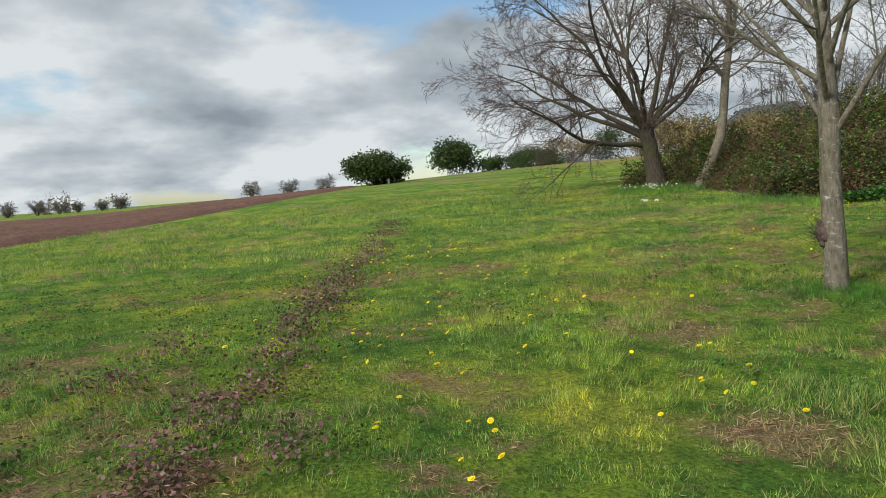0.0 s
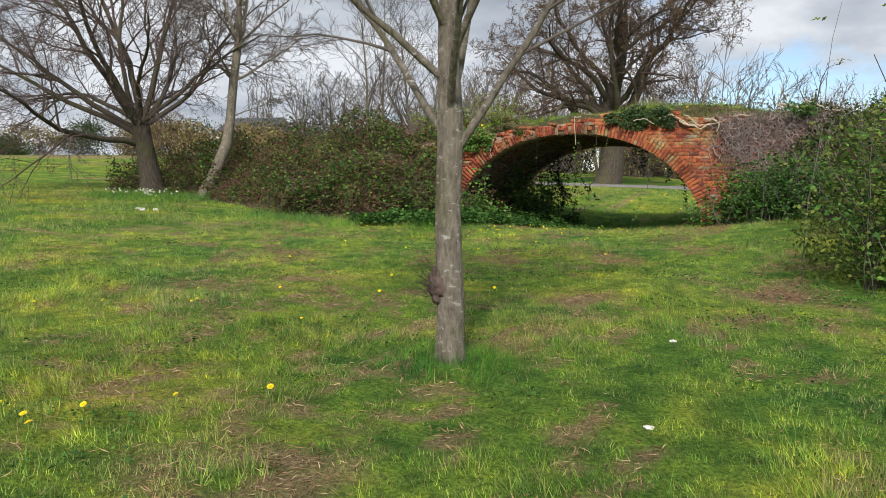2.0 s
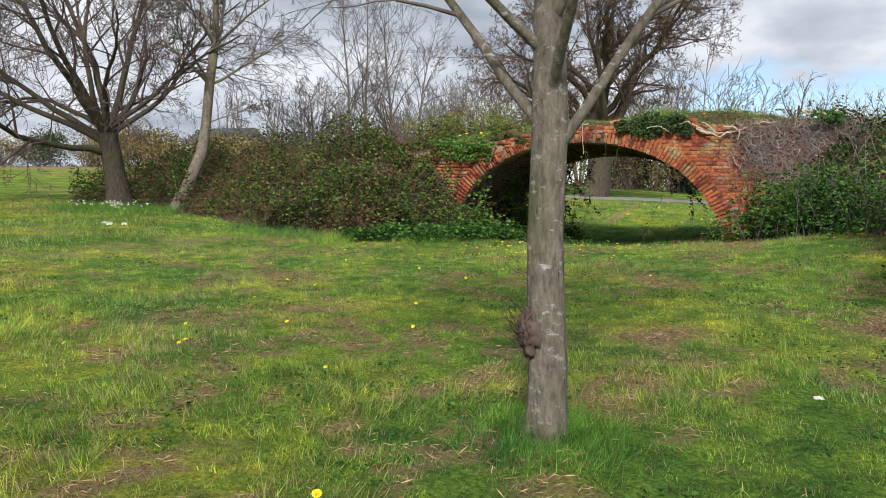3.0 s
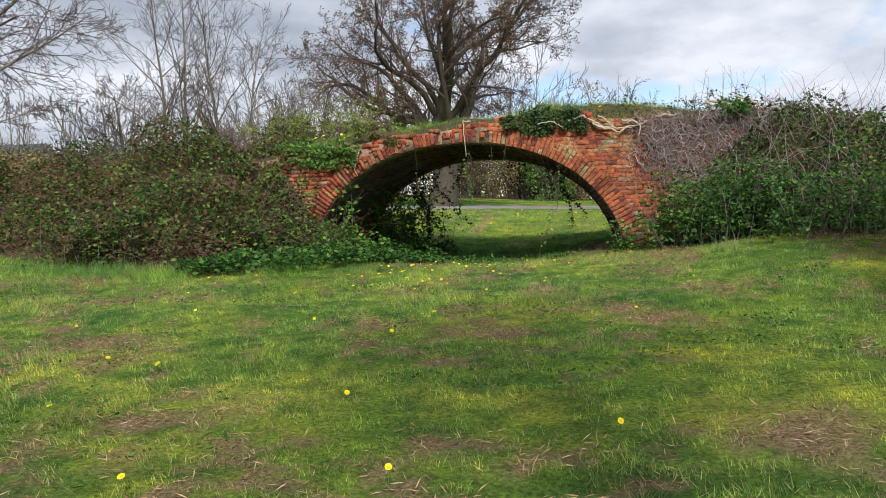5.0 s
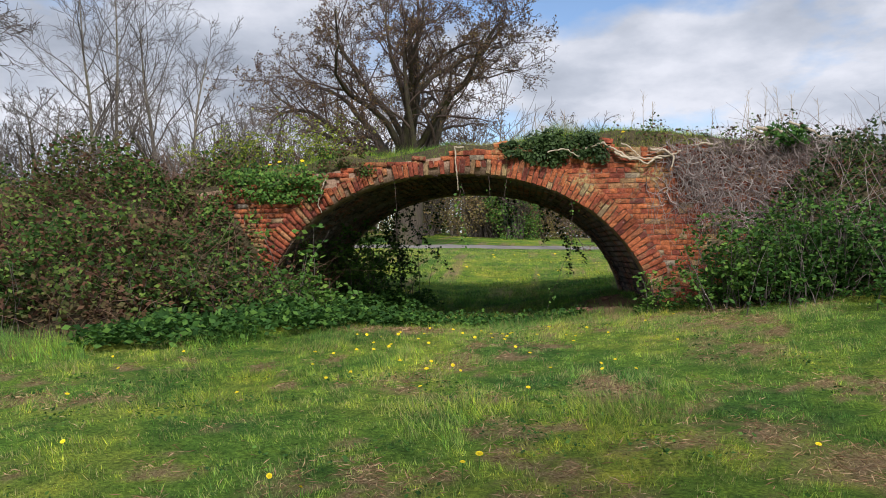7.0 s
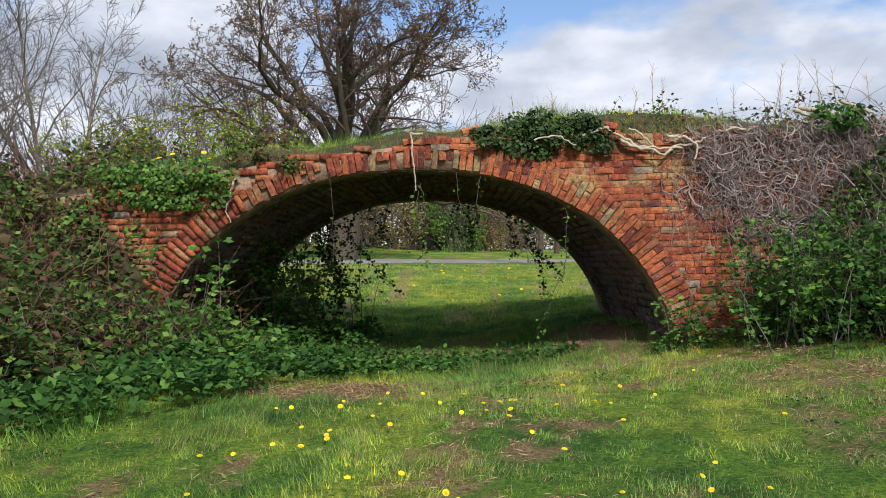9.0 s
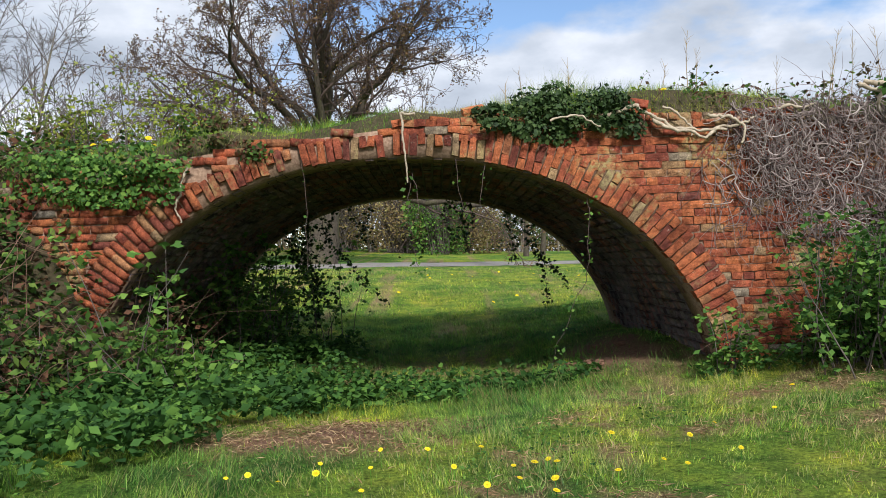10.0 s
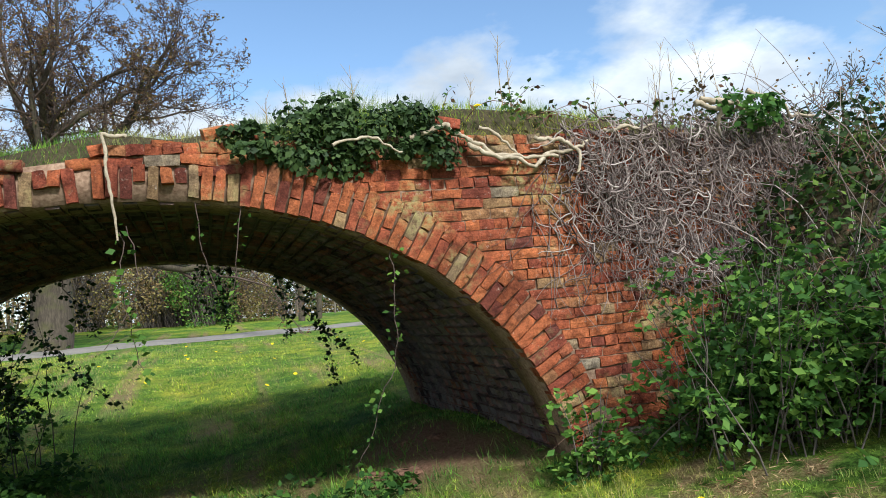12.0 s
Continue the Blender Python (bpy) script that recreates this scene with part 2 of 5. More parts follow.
BRICKS = m_brick("weathered_red_brick_joined", True)
BRICK_GREY = m_brick("mottled_grey_brick", True, 0.95)
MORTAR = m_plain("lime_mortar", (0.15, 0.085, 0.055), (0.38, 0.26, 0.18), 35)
MORTAR_GREY = m_plain("grey_brown_mortar", (0.10, 0.085, 0.08), (0.24, 0.205, 0.19), 30)
SOIL = m_plain("red_soil", (0.11, 0.06, 0.038), (0.27, 0.15, 0.10), 26, 0.95, 0.9, 0.03)
PLOUGH = m_plain("ploughed_red_earth", (0.10, 0.052, 0.038), (0.20, 0.105, 0.075), 3.0, 0.95, 1.0, 0.1)
BANKSOIL = m_plain("leaf_litter", (0.045, 0.04, 0.02), (0.12, 0.095, 0.05), 18, 0.95, 1.0, 0.04)
ASPHALT = m_plain("worn_asphalt", (0.17, 0.155, 0.14), (0.30, 0.275, 0.25), 30)
STONE = m_plain("pale_stone", (0.45, 0.43, 0.38), (0.75, 0.72, 0.66), 14)
POSTWOOD = m_bark("fence_wood", (0.12, 0.10, 0.075), (0.27, 0.23, 0.18), None, None, (20, 20, 3))
ROOFMAT = m_plain("slate_roof", (0.07, 0.07, 0.08), (0.13, 0.13, 0.14), 10)

# ---- shaping helpers ----
rng = np.random.default_rng(7)


def hash2(i, j, s):
    v = np.sin(i * 127.1 + j * 311.7 + s * 74.7) * 43758.5453
    return v - np.floor(v)


def vn(x, y, scale, s=0):
    """Smooth value noise, 0 to 1."""
    x, y = np.asarray(x, float) * scale, np.asarray(y, float) * scale
    i, j = np.floor(x), np.floor(y); u, v = x - i, y - j
    u, v = u * u * (3 - 2 * u), v * v * (3 - 2 * v)
    a, b, c, d = hash2(i, j, s), hash2(i + 1, j, s), hash2(i, j + 1, s), hash2(i + 1, j + 1, s)
    return (a * (1 - u) + b * u) * (1 - v) + (c * (1 - u) + d * u) * v


def sm(a, b, x):
    t = np.clip((np.asarray(x, float) - a) / (b - a), 0, 1)
    return t * t * (3 - 2 * t)


def ground(x, y):
    x, y = np.asarray(x, float), np.asarray(y, float)
    r2 = x * x + y * y
    z = 0.03 * np.clip(y, -30, 62) + 0.004 * np.clip(-x, 0, 120)
    z = z - 0.05 - 0.10 * np.exp(-((y - 5) / 3.0) ** 2) * np.exp(-(x / 20) ** 2)
    z = z + 0.0011 * np.clip(-x, 0, None) * np.clip(y, 0, None) * np.exp(-r2 / 8100.0) * sm(13, 26, np.sqrt(r2))
    z = z + 0.012 * np.clip(y - 22, 0, 40)
    z = z - 0.45 * np.exp(-((x + 7.6) / 2.7) ** 2) * sm(15.3, 19.3, y) * (1 - sm(22.5, 30, y))
    z = z + 0.26 * np.exp(-((x + 2.4) / 2.1) ** 2 - ((y - 16.6) / 3.0) ** 2)
    z = z + 0.10 * np.exp(-((x + 3.0) / 2.0) ** 2 - ((y - 9.5) / 2.5) ** 2)
    z = z + 0.16 * np.exp(-((x + 4.55) / 0.7) ** 2 - ((y - 19.8) / 1.2) ** 2)
    z = z + 0.30 * sm(-4.5, -0.5, x) * sm(9, 15, y) * (1 - sm(25, 40, y))
    near = np.exp(-r2 / 2500.0)
    z = z + near * (0.10 * (vn(x, y, 0.35, 1) - 0.5) + 0.05 * (vn(x, y, 1.3, 2) - 0.5) + 0.025 * (vn(x, y, 4.0, 3) - 0.5) + 0.02 * (vn(x, y, 8.5, 4) - 0.5))
    return z - 0.06 * np.clip((np.sqrt(r2) - 110) / 100, 0, 60)


DRY = [(-2.43, 2.71, .34), (-4.36, 3.98, .32), (-3.87, 1.95, .25), (-6.7, 6.19, .42), (-4.42, 3.95, .4), (-8.2, 6.95, .4), (-7.68, 7.56, .4), (-2.51, 9.09, .45), (-4.4, 6.82, .35), (-5.13, 4.6, .3),
       (-5.03, 7.85, .28), (-4.26, 8.18, .32), (-5.33, 10.08, .3), (-5.71, 10.44, .25), (-5.21, 11.16, .35), (-4.39, 11.06, .35), (-5.40, 12.86, .4), (-5.08, 12.75, .3), (-5.0, 12.1, .3), (-4.8, 11.6, .3), (-6.94, 12.86, .3), (-6.9, 10.6, .3), (-7.5, 8.3, .4), (-3.9, 15.6, .4), (-4.2, 14.2, .4), (-8.8, 9.8, .5), (-9.5, 12.3, .45)]
BARE = [(-7.65, 16.3, 0.6), (-8.0, 16.1, 0.45), (-7.2, 16.7, 0.5), (-4.9, 19.9, 0.65), (-4.95, 19.1, 0.55), (-2.51, 9.1, 0.25), (-3.36, 0.28, 0.3)]


def spots(x, y, rows, sharp=0.4):
    d = np.zeros_like(np.asarray(x, float))
    wob = 0.55 + 0.9 * vn(x, y, 3.2, 5)
    for cx, cy, r in rows:
        q = np.hypot(x - cx, y - cy) / (r * wob)
        d = np.maximum(d, 1 - sm(1 - sharp, 1 + sharp, q))
    return d


def dryness(x, y):
    """Ragged small patches of dead thatch, thicker where the turf was scuffed."""
    n = 0.34 * vn(x, y, 0.8, 11) + 0.36 * vn(x, y, 2.4, 12) + 0.30 * vn(x, y, 6.5, 13)
    ragged = 0.55 * vn(x, y, 8.0, 14) + 0.45 * vn(x, y, 19.0, 15)
    scattered = 0.85 * sm(0.565, 0.65, n) * sm(0.36, 0.60, ragged)
    patch = 0.95 * spots(x, y, DRY, 0.9) * sm(0.42, 0.58, 0.45 * vn(x, y, 3.4, 18) + 0.55 * ragged)
    return np.clip(np.maximum(scattered, patch), 0, 1)


def mesh_from(name, V, loops, counts, material, parent=None, smooth=False, attrs=None):
    me = bpy.data.meshes.new(name)
    V = np.asarray(V, np.float32); loops = np.asarray(loops, np.int32); counts = np.asarray(counts, np.int32)
    me.vertices.add(len(V)); me.vertices.foreach_set("co", V.ravel())
    me.loops.add(len(loops)); me.loops.foreach_set("vertex_index", loops)
    me.polygons.add(len(counts)); starts = np.concatenate(([0], np.cumsum(counts)[:-1])).astype(np.int32)
    me.polygons.foreach_set("loop_start", starts); me.polygons.foreach_set("loop_total", counts)
    if smooth:
        me.polygons.foreach_set("use_smooth", np.ones(len(counts), bool))
    me.update(calc_edges=True); me.validate()
    for key, val in (attrs or {}).items():
        me.attributes.new(key, "FLOAT", "POINT").data.foreach_set("value", np.asarray(val, np.float32))
    me.materials.append(material)
    ob = new(name, me)
    if parent:
        ob.parent = parent
    return ob


def empty(name, at, label="", category="", group="", kind=""):
    ob = new(name); ob.location = at; ob.empty_display_size = 0.1
    return tagged(ob, label, category, group, kind)


def tube_set(P, R, sides, base):
    """Tubes round m lines of n points at once: P is m x n x 3, R is m x n."""
    m, n = P.shape[:2]
    ang = np.linspace(0, 2 * np.pi, sides, endpoint=False); ca, sa = np.cos(ang), np.sin(ang)
    T = np.empty_like(P); T[:, 1:-1] = P[:, 2:] - P[:, :-2]; T[:, 0] = P[:, 1] - P[:, 0]; T[:, -1] = P[:, -1] - P[:, -2]
    T /= np.linalg.norm(T, axis=2, keepdims=True) + 1e-9
    mean = P[:, -1] - P[:, 0]; mean /= np.linalg.norm(mean, axis=1, keepdims=True) + 1e-9
    ref = np.eye(3)[np.argmin(np.abs(mean), axis=1)][:, None, :]
    A = np.cross(T, np.broadcast_to(ref, T.shape)); A /= np.linalg.norm(A, axis=2, keepdims=True) + 1e-9
    B = np.cross(T, A)
    V = P[:, :, None, :] + R[:, :, None, None] * (ca[:, None] * A[:, :, None, :] + sa[:, None] * B[:, :, None, :])
    o = (np.arange(m) * n * sides)[:, None, None] + base; i = (np.arange(n - 1) * sides)[None, :, None] + o; k = np.arange(sides)[None, None, :]; k2 = (k + 1) % sides
    Q = np.stack([i + k, i + k2, i + sides + k2, i + sides + k], -1).reshape(-1, 4)
    return V.reshape(-1, 3), Q


def tubes(lines, sides=5):
    """Tapered tubes. lines: list of (points n x 3, radii n), or one pair of stacked arrays."""
    groups = {}
    if isinstance(lines, tuple):
        groups[0] = lines
    else:
        for P, R in lines:
            groups.setdefault(len(P), []).append((P, R))
        groups = {n: (np.array([q[0] for q in g], float), np.array([q[1] for q in g], float)) for n, g in groups.items()}
    VV, QQ, base = [], [], 0
    for P, R in groups.values():
        V, Q = tube_set(P, R, sides, base); VV.append(V); QQ.append(Q); base += len(V)
    Q = np.concatenate(QQ)
    return np.concatenate(VV), Q.ravel(), np.full(len(Q), 4)


def leaves(P, size, flat=0.0, aspect=0.62, normal=None, spread=1.0):
    """Folded leaf blades: four corners, two triangles each. flat: 0 any way, 1 lying level."""
    P = np.asarray(P, float); n = len(P)
    S = np.asarray(size) * rng.uniform(0.6, 1.35, n)
    U = rng.normal(size=(n, 3)); U[:, 2] *= (1 - flat) * 0.8
    if normal is not None:
        U = U - (U * normal).sum(1)[:, None] * normal * 0.85
    U /= np.linalg.norm(U, axis=1)[:, None] + 1e-9
    W = rng.normal(size=(n, 3)) * spread if normal is None else normal + 0.55 * rng.normal(size=(n, 3))
    W[:, 2] += flat * 2
    A = np.cross(U, W); A /= np.linalg.norm(A, axis=1)[:, None] + 1e-9
    Nn = np.cross(A, U)
    h = S[:, None]
    v0 = P; v2 = P + U * h; mid = P + U * h * 0.45 - Nn * h * 0.10
    v1 = mid + A * h * aspect * 0.5 + Nn * h * 0.16; v3 = mid - A * h * aspect * 0.5 + Nn * h * 0.16
    V = np.stack([v0, v1, v2, v3], 1).reshape(-1, 3)
    b = np.arange(n)[:, None] * 4
    F = np.concatenate([b + np.array([[0, 1, 2]]), b + np.array([[0, 2, 3]])], 1).ravel()
    return V, F, np.full(2 * n, 3)


def spears(x, y, z, height, width, lean):
    """Thin grass blades of three corners, combed a little by the mower."""
    n = len(x); a = 6.28 * vn(x, y, 0.6, 17) + rng.normal(0, 1.3, n); l = lean * rng.uniform(0.15, 1.2, n); h = np.asarray(height)
    f = rng.uniform(0, np.pi, n); sx, sy = np.cos(f) * width / 2, np.sin(f) * width / 2
    tip = np.stack([x + np.cos(a) * h * l, y + np.sin(a) * h * l, z + h * (1 - 0.3 * l)], 1)
    V = np.stack([np.stack([x - sx, y - sy, z], 1), np.stack([x + sx, y + sy, z], 1), tip], 1).reshape(-1, 3)
    return V, np.arange(3 * n), np.full(n, 3)


def join(*sets):
    V, F, C, base = [], [], [], 0
    for v, f, c in sets:
        V.append(v); F.append(np.asarray(f) + base); C.append(c); base += len(v)
    return np.concatenate(V), np.concatenate(F), np.concatenate(C)


def stuff(name, geo, material, label, category, attrs=None, smooth=False):
    return tagged(mesh_from(name, *geo, material, None, smooth, attrs), label, category, "", "stuff")


def part(name, geo, material, parent, label="", smooth=False, kind=""):
    V, F, C = geo
    off = np.array(parent.location) if parent.parent is None else np.array(parent.location) + np.array(parent.parent.location)
    return tagged(mesh_from(name, np.asarray(V, float) - off, F, C, material, parent, smooth), label, "", "", kind)


# ---- ground ----


def axis(lo, hi, fine, reach, grow=1.16):
    a = list(np.arange(lo, hi + 1e-6, fine)); s = fine
    while a[-1] < reach:
        s *= grow; a.append(a[-1] + s)
    s = fine
    while a[0] > -reach:
        s *= grow; a.insert(0, a[0] - s)
    return np.array(a)


def grid(xs, ys, zf):
    X, Y = np.meshgrid(xs, ys); Z = zf(X, Y); nx, ny = len(xs), len(ys)
    V = np.stack([X, Y, Z], -1).reshape(-1, 3)
    i, j = np.meshgrid(np.arange(nx - 1), np.arange(ny - 1)); b = (j * nx + i).ravel()
    F = np.stack([b, b + 1, b + nx + 1, b + nx], 1).ravel()
    return V, F, np.full(len(b), 4)


gv = grid(axis(-11.0, 0.2, 0.085, 1600, 1.2), axis(-0.5, 17.4, 0.085, 1600, 1.2), ground)
tagged(mesh_from("ground", *gv, TURF, None, True, {"dry": dryness(gv[0][:, 0], gv[0][:, 1]) * 0.9, "bare": spots(gv[0][:, 0], gv[0][:, 1], BARE, 0.7) * sm(0.15, 0.5, vn(gv[0][:, 0], gv[0][:, 1], 5.0, 9) + 0.15)}),
       "rough mown green field turf with brown dry patches", "grass field", "", "structure")


def ploughed_field():
    A = np.array([-26.0, -5.0]); B = np.array([-68.0, 22.0]); d = (B - A) / np.linalg.norm(B - A); n = np.array([d[1], -d[0]])
    n = n if n[1] < 0 else -n
    s = np.linspace(-30, 56, 120); q = np.linspace(0, 75, 230)
    S, Q = np.meshgrid(s, q)
    X = A[0] + d[0] * S + n[0] * Q; Y = A[1] + d[1] * S + n[1] * Q
    edge = np.clip(Q / 0.8, 0, 1)
    Z = ground(X, Y) + 0.03 + edge * (0.05 + 0.10 * np.abs(np.sin(Q * 4.2)) + 0.16 * vn(X, Y, 1.4, 21)) - (1 - edge) * 0.1
    V = np.stack([X, Y, Z], -1).reshape(-1, 3); nx, ny = len(s), len(q)
    i, j = np.meshgrid(np.arange(nx - 1), np.arange(ny - 1)); b = (j * nx + i).ravel()
    F = np.stack([b, b + nx, b + nx + 1, b + 1], 1).ravel()
    tagged(mesh_from("ploughed_field", V, F, np.full(len(b), 4), PLOUGH), "ploughed red-brown earth with furrows beyond the grass", "ploughed field", "", "structure")


ploughed_field()


def road():
    s = np.linspace(-11, 46, 160); w = np.linspace(-1.15, 1.15, 7)
    S, W = np.meshgrid(s, w); d = np.array([0.86, 0.51]); n = np.array([-0.51, 0.86])
    curve = 0.004 * (S + 8) ** 2 * (S < -8)
    X = -9.5 + d[0] * S + n[0] * (W + curve); Y = 36.3 + d[1] * S + n[1] * (W + curve)
    Z = ground(X, Y) + 0.05 - 0.04 * (np.abs(W) > 1.0)
    V = np.stack([X, Y, Z], -1).reshape(-1, 3); nx, ny = len(s), len(w)
    i, j = np.meshgrid(np.arange(nx - 1), np.arange(ny - 1)); b = (j * nx + i).ravel()
    F = np.stack([b, b + 1, b + nx + 1, b + nx], 1).ravel()
    tagged(mesh_from("road", V, F, np.full(len(b), 4), ASPHALT, None, True), "narrow worn grey tarmac lane crossing the grass", "lane", "", "structure")


road()

# ---- embankment ----
ARCH_X, ARCH_A, ARCH_B, ARCH_P = -7.15, 2.95, 2.54, 2.2      # a flat-crowned oval, half width and height


def arch_line(n, low=-0.35):
    """n points at even steps along the arch from its right foot to its left, with their outward ways (x and z alone)."""
    a = np.linspace(0, np.pi, 1500); c, s = np.cos(a), np.sin(a)
    X = np.concatenate([[ARCH_A], ARCH_A * np.sign(c) * np.abs(c) ** (2 / ARCH_P), [-ARCH_A]]); Z = np.concatenate([[low], ARCH_B * np.abs(s) ** (2 / ARCH_P), [low]])
    q = np.concatenate([[0], np.cumsum(np.hypot(np.diff(X), np.diff(Z)))]); u = np.linspace(0, q[-1], n)
    x, z = np.interp(u, q, X), np.interp(u, q, Z); e = 0.02
    tx = np.interp(u + e, q, X) - np.interp(u - e, q, X); tz = np.interp(u + e, q, Z) - np.interp(u - e, q, Z); l = np.hypot(tx, tz)
    return ARCH_X + x, z, tz / l, -tx / l


def soffit_z(x):
    return ARCH_B * max(1 - abs((x - ARCH_X) / ARCH_A) ** ARCH_P, 0.002) ** (1 / ARCH_P)


AX, AZ, ANX, ANZ = arch_line(900)


def off_arch(x, z):
    """Distance outside the arch's curve (minus: inside)."""
    i = int(np.argmin((AX - x) ** 2 + (AZ - z) ** 2))
    return (x - AX[i]) * ANX[i] + (z - AZ[i]) * ANZ[i]


FACE, BACK = 18.0, 22.3
WALL_L, WALL_R = -11.2, -1.9


def crest(x):
    """Height of the bridge's and the bank's top."""
    x = np.asarray(x, float)
    return np.interp(x, [-30, -22, -18, -14.5, -11.2, -9.7, -8.4, -7.0, -5.8, -4, -2.4, 2, 8, 20], [0.9, 1.15, 1.6, 2.05, 2.45, 2.66, 2.84, 2.98, 3.06, 3.02, 2.90, 2.15, 2.1, 2.0])


def bank_left(x, y):
    g = ground(x, y)
    foot = np.interp(x, [-24, -18, -15, -13, -11, -9.6, -8.8], [17.5, 16.5, 15.6, 14.3, 13.8, 14.4, 15.4])
    side = sm(-9.1, -10.8, x) * sm(-26, -20, x)
    up = sm(0, 1, (y - foot) / np.maximum(18.6 - foot, 0.6)) * (1 - sm(21.6, 25.5, y))
    front = np.where(y < FACE, np.clip(1.15 + 0.24 * (-9.6 - x), 0.3, None), 99)
    h = np.minimum(np.maximum(crest(x) - g, 0), front)
    return g - 0.12 + (h + 0.12) * side * up + 0.12 * (vn(x, y, 1.6, 31) - 0.5) * side * up


def bank_right(x, y):
    g = ground(x, y)
    foot = np.interp(x, [-4.2, -3.6, -3.0, -2.4, -1.2, 0.5, 3.0], [17.6, 17.0, 16.4, 15.9, 15.1, 13.2, 11.0])
    side = sm(-4.1, -2.2, x) * (1 - sm(3.0, 7.0, x))
    up = sm(0, 1, (y - foot) / np.maximum(0.45 * (19.5 - foot), 1.1)) * (1 - sm(21.6, 25.5, y))
    front = np.where(y < FACE, np.clip(0.55 + 0.5 * (x + 3.2), 0.3, 1.1) + 0.35 * sm(15, 18, y), 99)
    h = np.minimum(np.maximum(crest(x) - g, 0), front)
    return g - 0.12 + (h + 0.12) * side * up + 0.12 * (vn(x, y, 1.6, 33) - 0.5) * side * up


tagged(mesh_from("embankment", *grid(np.arange(-27, -8.6, 0.2), np.arange(13.5, 26.2, 0.2), bank_left), BANKSOIL, None, True), "earth railway bank under brambles beside the arch", "embankment", "", "structure")
tagged(mesh_from("embankment_right", *grid(np.arange(-4.2, 7.3, 0.2), np.arange(10.6, 26.2, 0.2), bank_right), BANKSOIL, None, True), "earth bank under ivy and scrub beside the arch", "embankment", "", "structure")

# ---- bridge ----
bridge = empty("arch_bridge", (ARCH_X, FACE, 0.0), "old weathered red brick arch bridge with overgrown turf top", "bridge")


def wall_top(x):
    return crest(x) - 0.13


def spandrel(y0, y1):
    """Wall core with the arch cut out, as columns between the arch curve and the top."""
    u = 1 - np.linspace(0, 1, 40) ** 2.2
    half = np.unique(np.round(np.concatenate([-u, u]), 5)) * ARCH_A
    xs = np.concatenate([np.linspace(WALL_L, ARCH_X - ARCH_A - 0.002, 10), ARCH_X + half[1:-1], np.linspace(ARCH_X + ARCH_A + 0.002, WALL_R, 10)])
    low = np.array([soffit_z(x) if abs(x - ARCH_X) < ARCH_A else -0.4 for x in xs])
    top = wall_top(xs) - 0.03; n = len(xs)
    V = np.concatenate([np.stack([xs, np.full(n, y), z], 1) for y in (y0, y1) for z in (low, top)])
    F, C = [], []
    for k in range(n - 1):
        a, b, c, d2 = k, k + n, k + 2 * n, k + 3 * n
        F += [a, a + 1, b + 1, b, c + 1, c, d2, d2 + 1, b, b + 1, d2 + 1, d2, a + 1, a, c, c + 1]; C += [4] * 4
    return V, F, C


part("wall_core", spandrel(FACE + 0.012, FACE + 0.40), MORTAR, bridge, "crumbling lime mortar behind the bricks")
part("wall_core", spandrel(BACK - 0.40, BACK), MORTAR, bridge)


def barrel():
    X, Z, NX, NZ = arch_line(84); a = X; V = []
    for y in (FACE + 0.03, BACK - 0.02):
        for r in (0.02, 0.20):
            V += list(zip(X + r * NX, np.full(84, y), Z + r * NZ))
    n = len(a); F, C = [], []
    for k in range(n - 1):
        a0, b0, c0, d0 = k, k + n, k + 2 * n, k + 3 * n
        F += [a0, a0 + 1, c0 + 1, c0, b0 + 1, b0, d0, d0 + 1]; C += [4, 4]
    return np.array(V), F, C


part("barrel_vault", barrel(), MORTAR_GREY, bridge, "dark grey-brown mortar of the vault")


def brick_mesh(l, h, d, seed):
    """One worn brick, its face towards -y: a dented front with eroded rims, and four sides."""
    r = random.Random(seed); nx, nz = (5, 3) if l >= h else (3, 5)
    if max(l, h) < 0.15:
        nx, nz = 3, 3
    skew = [(r.uniform(-0.006, 0.006), r.uniform(-0.005, 0.005)) for _ in range(4)]; V = []
    for k in range(nz):
        for i in range(nx):
            u, v = i / (nx - 1), k / (nz - 1); rim = (i in (0, nx - 1)) + (k in (0, nz - 1))
            sx = (skew[0][0] * (1 - u) + skew[1][0] * u) * (1 - v) + (skew[2][0] * (1 - u) + skew[3][0] * u) * v
            sz = (skew[0][1] * (1 - u) + skew[1][1] * u) * (1 - v) + (skew[2][1] * (1 - u) + skew[3][1] * u) * v
            back = (0.0, 0.005, 0.011)[rim] * r.uniform(0.4, 1.5) + r.uniform(-0.003, 0.003)
            V.append(((u - 0.5) * l + sx + r.uniform(-0.003, 0.003), -d / 2 + back, (v - 0.5) * h + sz + r.uniform(-0.003, 0.003)))
    F = [(k * nx + i, k * nx + i + 1, (k + 1) * nx + i + 1, (k + 1) * nx + i) for k in range(nz - 1) for i in range(nx - 1)]
    edge = [i for i in range(nx)] + [k * nx + nx - 1 for k in range(1, nz)] + [(nz - 1) * nx + i for i in range(nx - 2, -1, -1)] + [k * nx for k in range(nz - 2, 0, -1)]
    base = len(V); V += [(V[e][0], d / 2, V[e][2]) for e in edge]; m = len(edge)
    F += [(edge[(q + 1) % m], edge[q], base + q, base + (q + 1) % m) for q in range(m)]
    me = bpy.data.meshes.new("brick"); me.from_pydata(V, [], F); me.update()
    me.materials.append(BRICK); return me


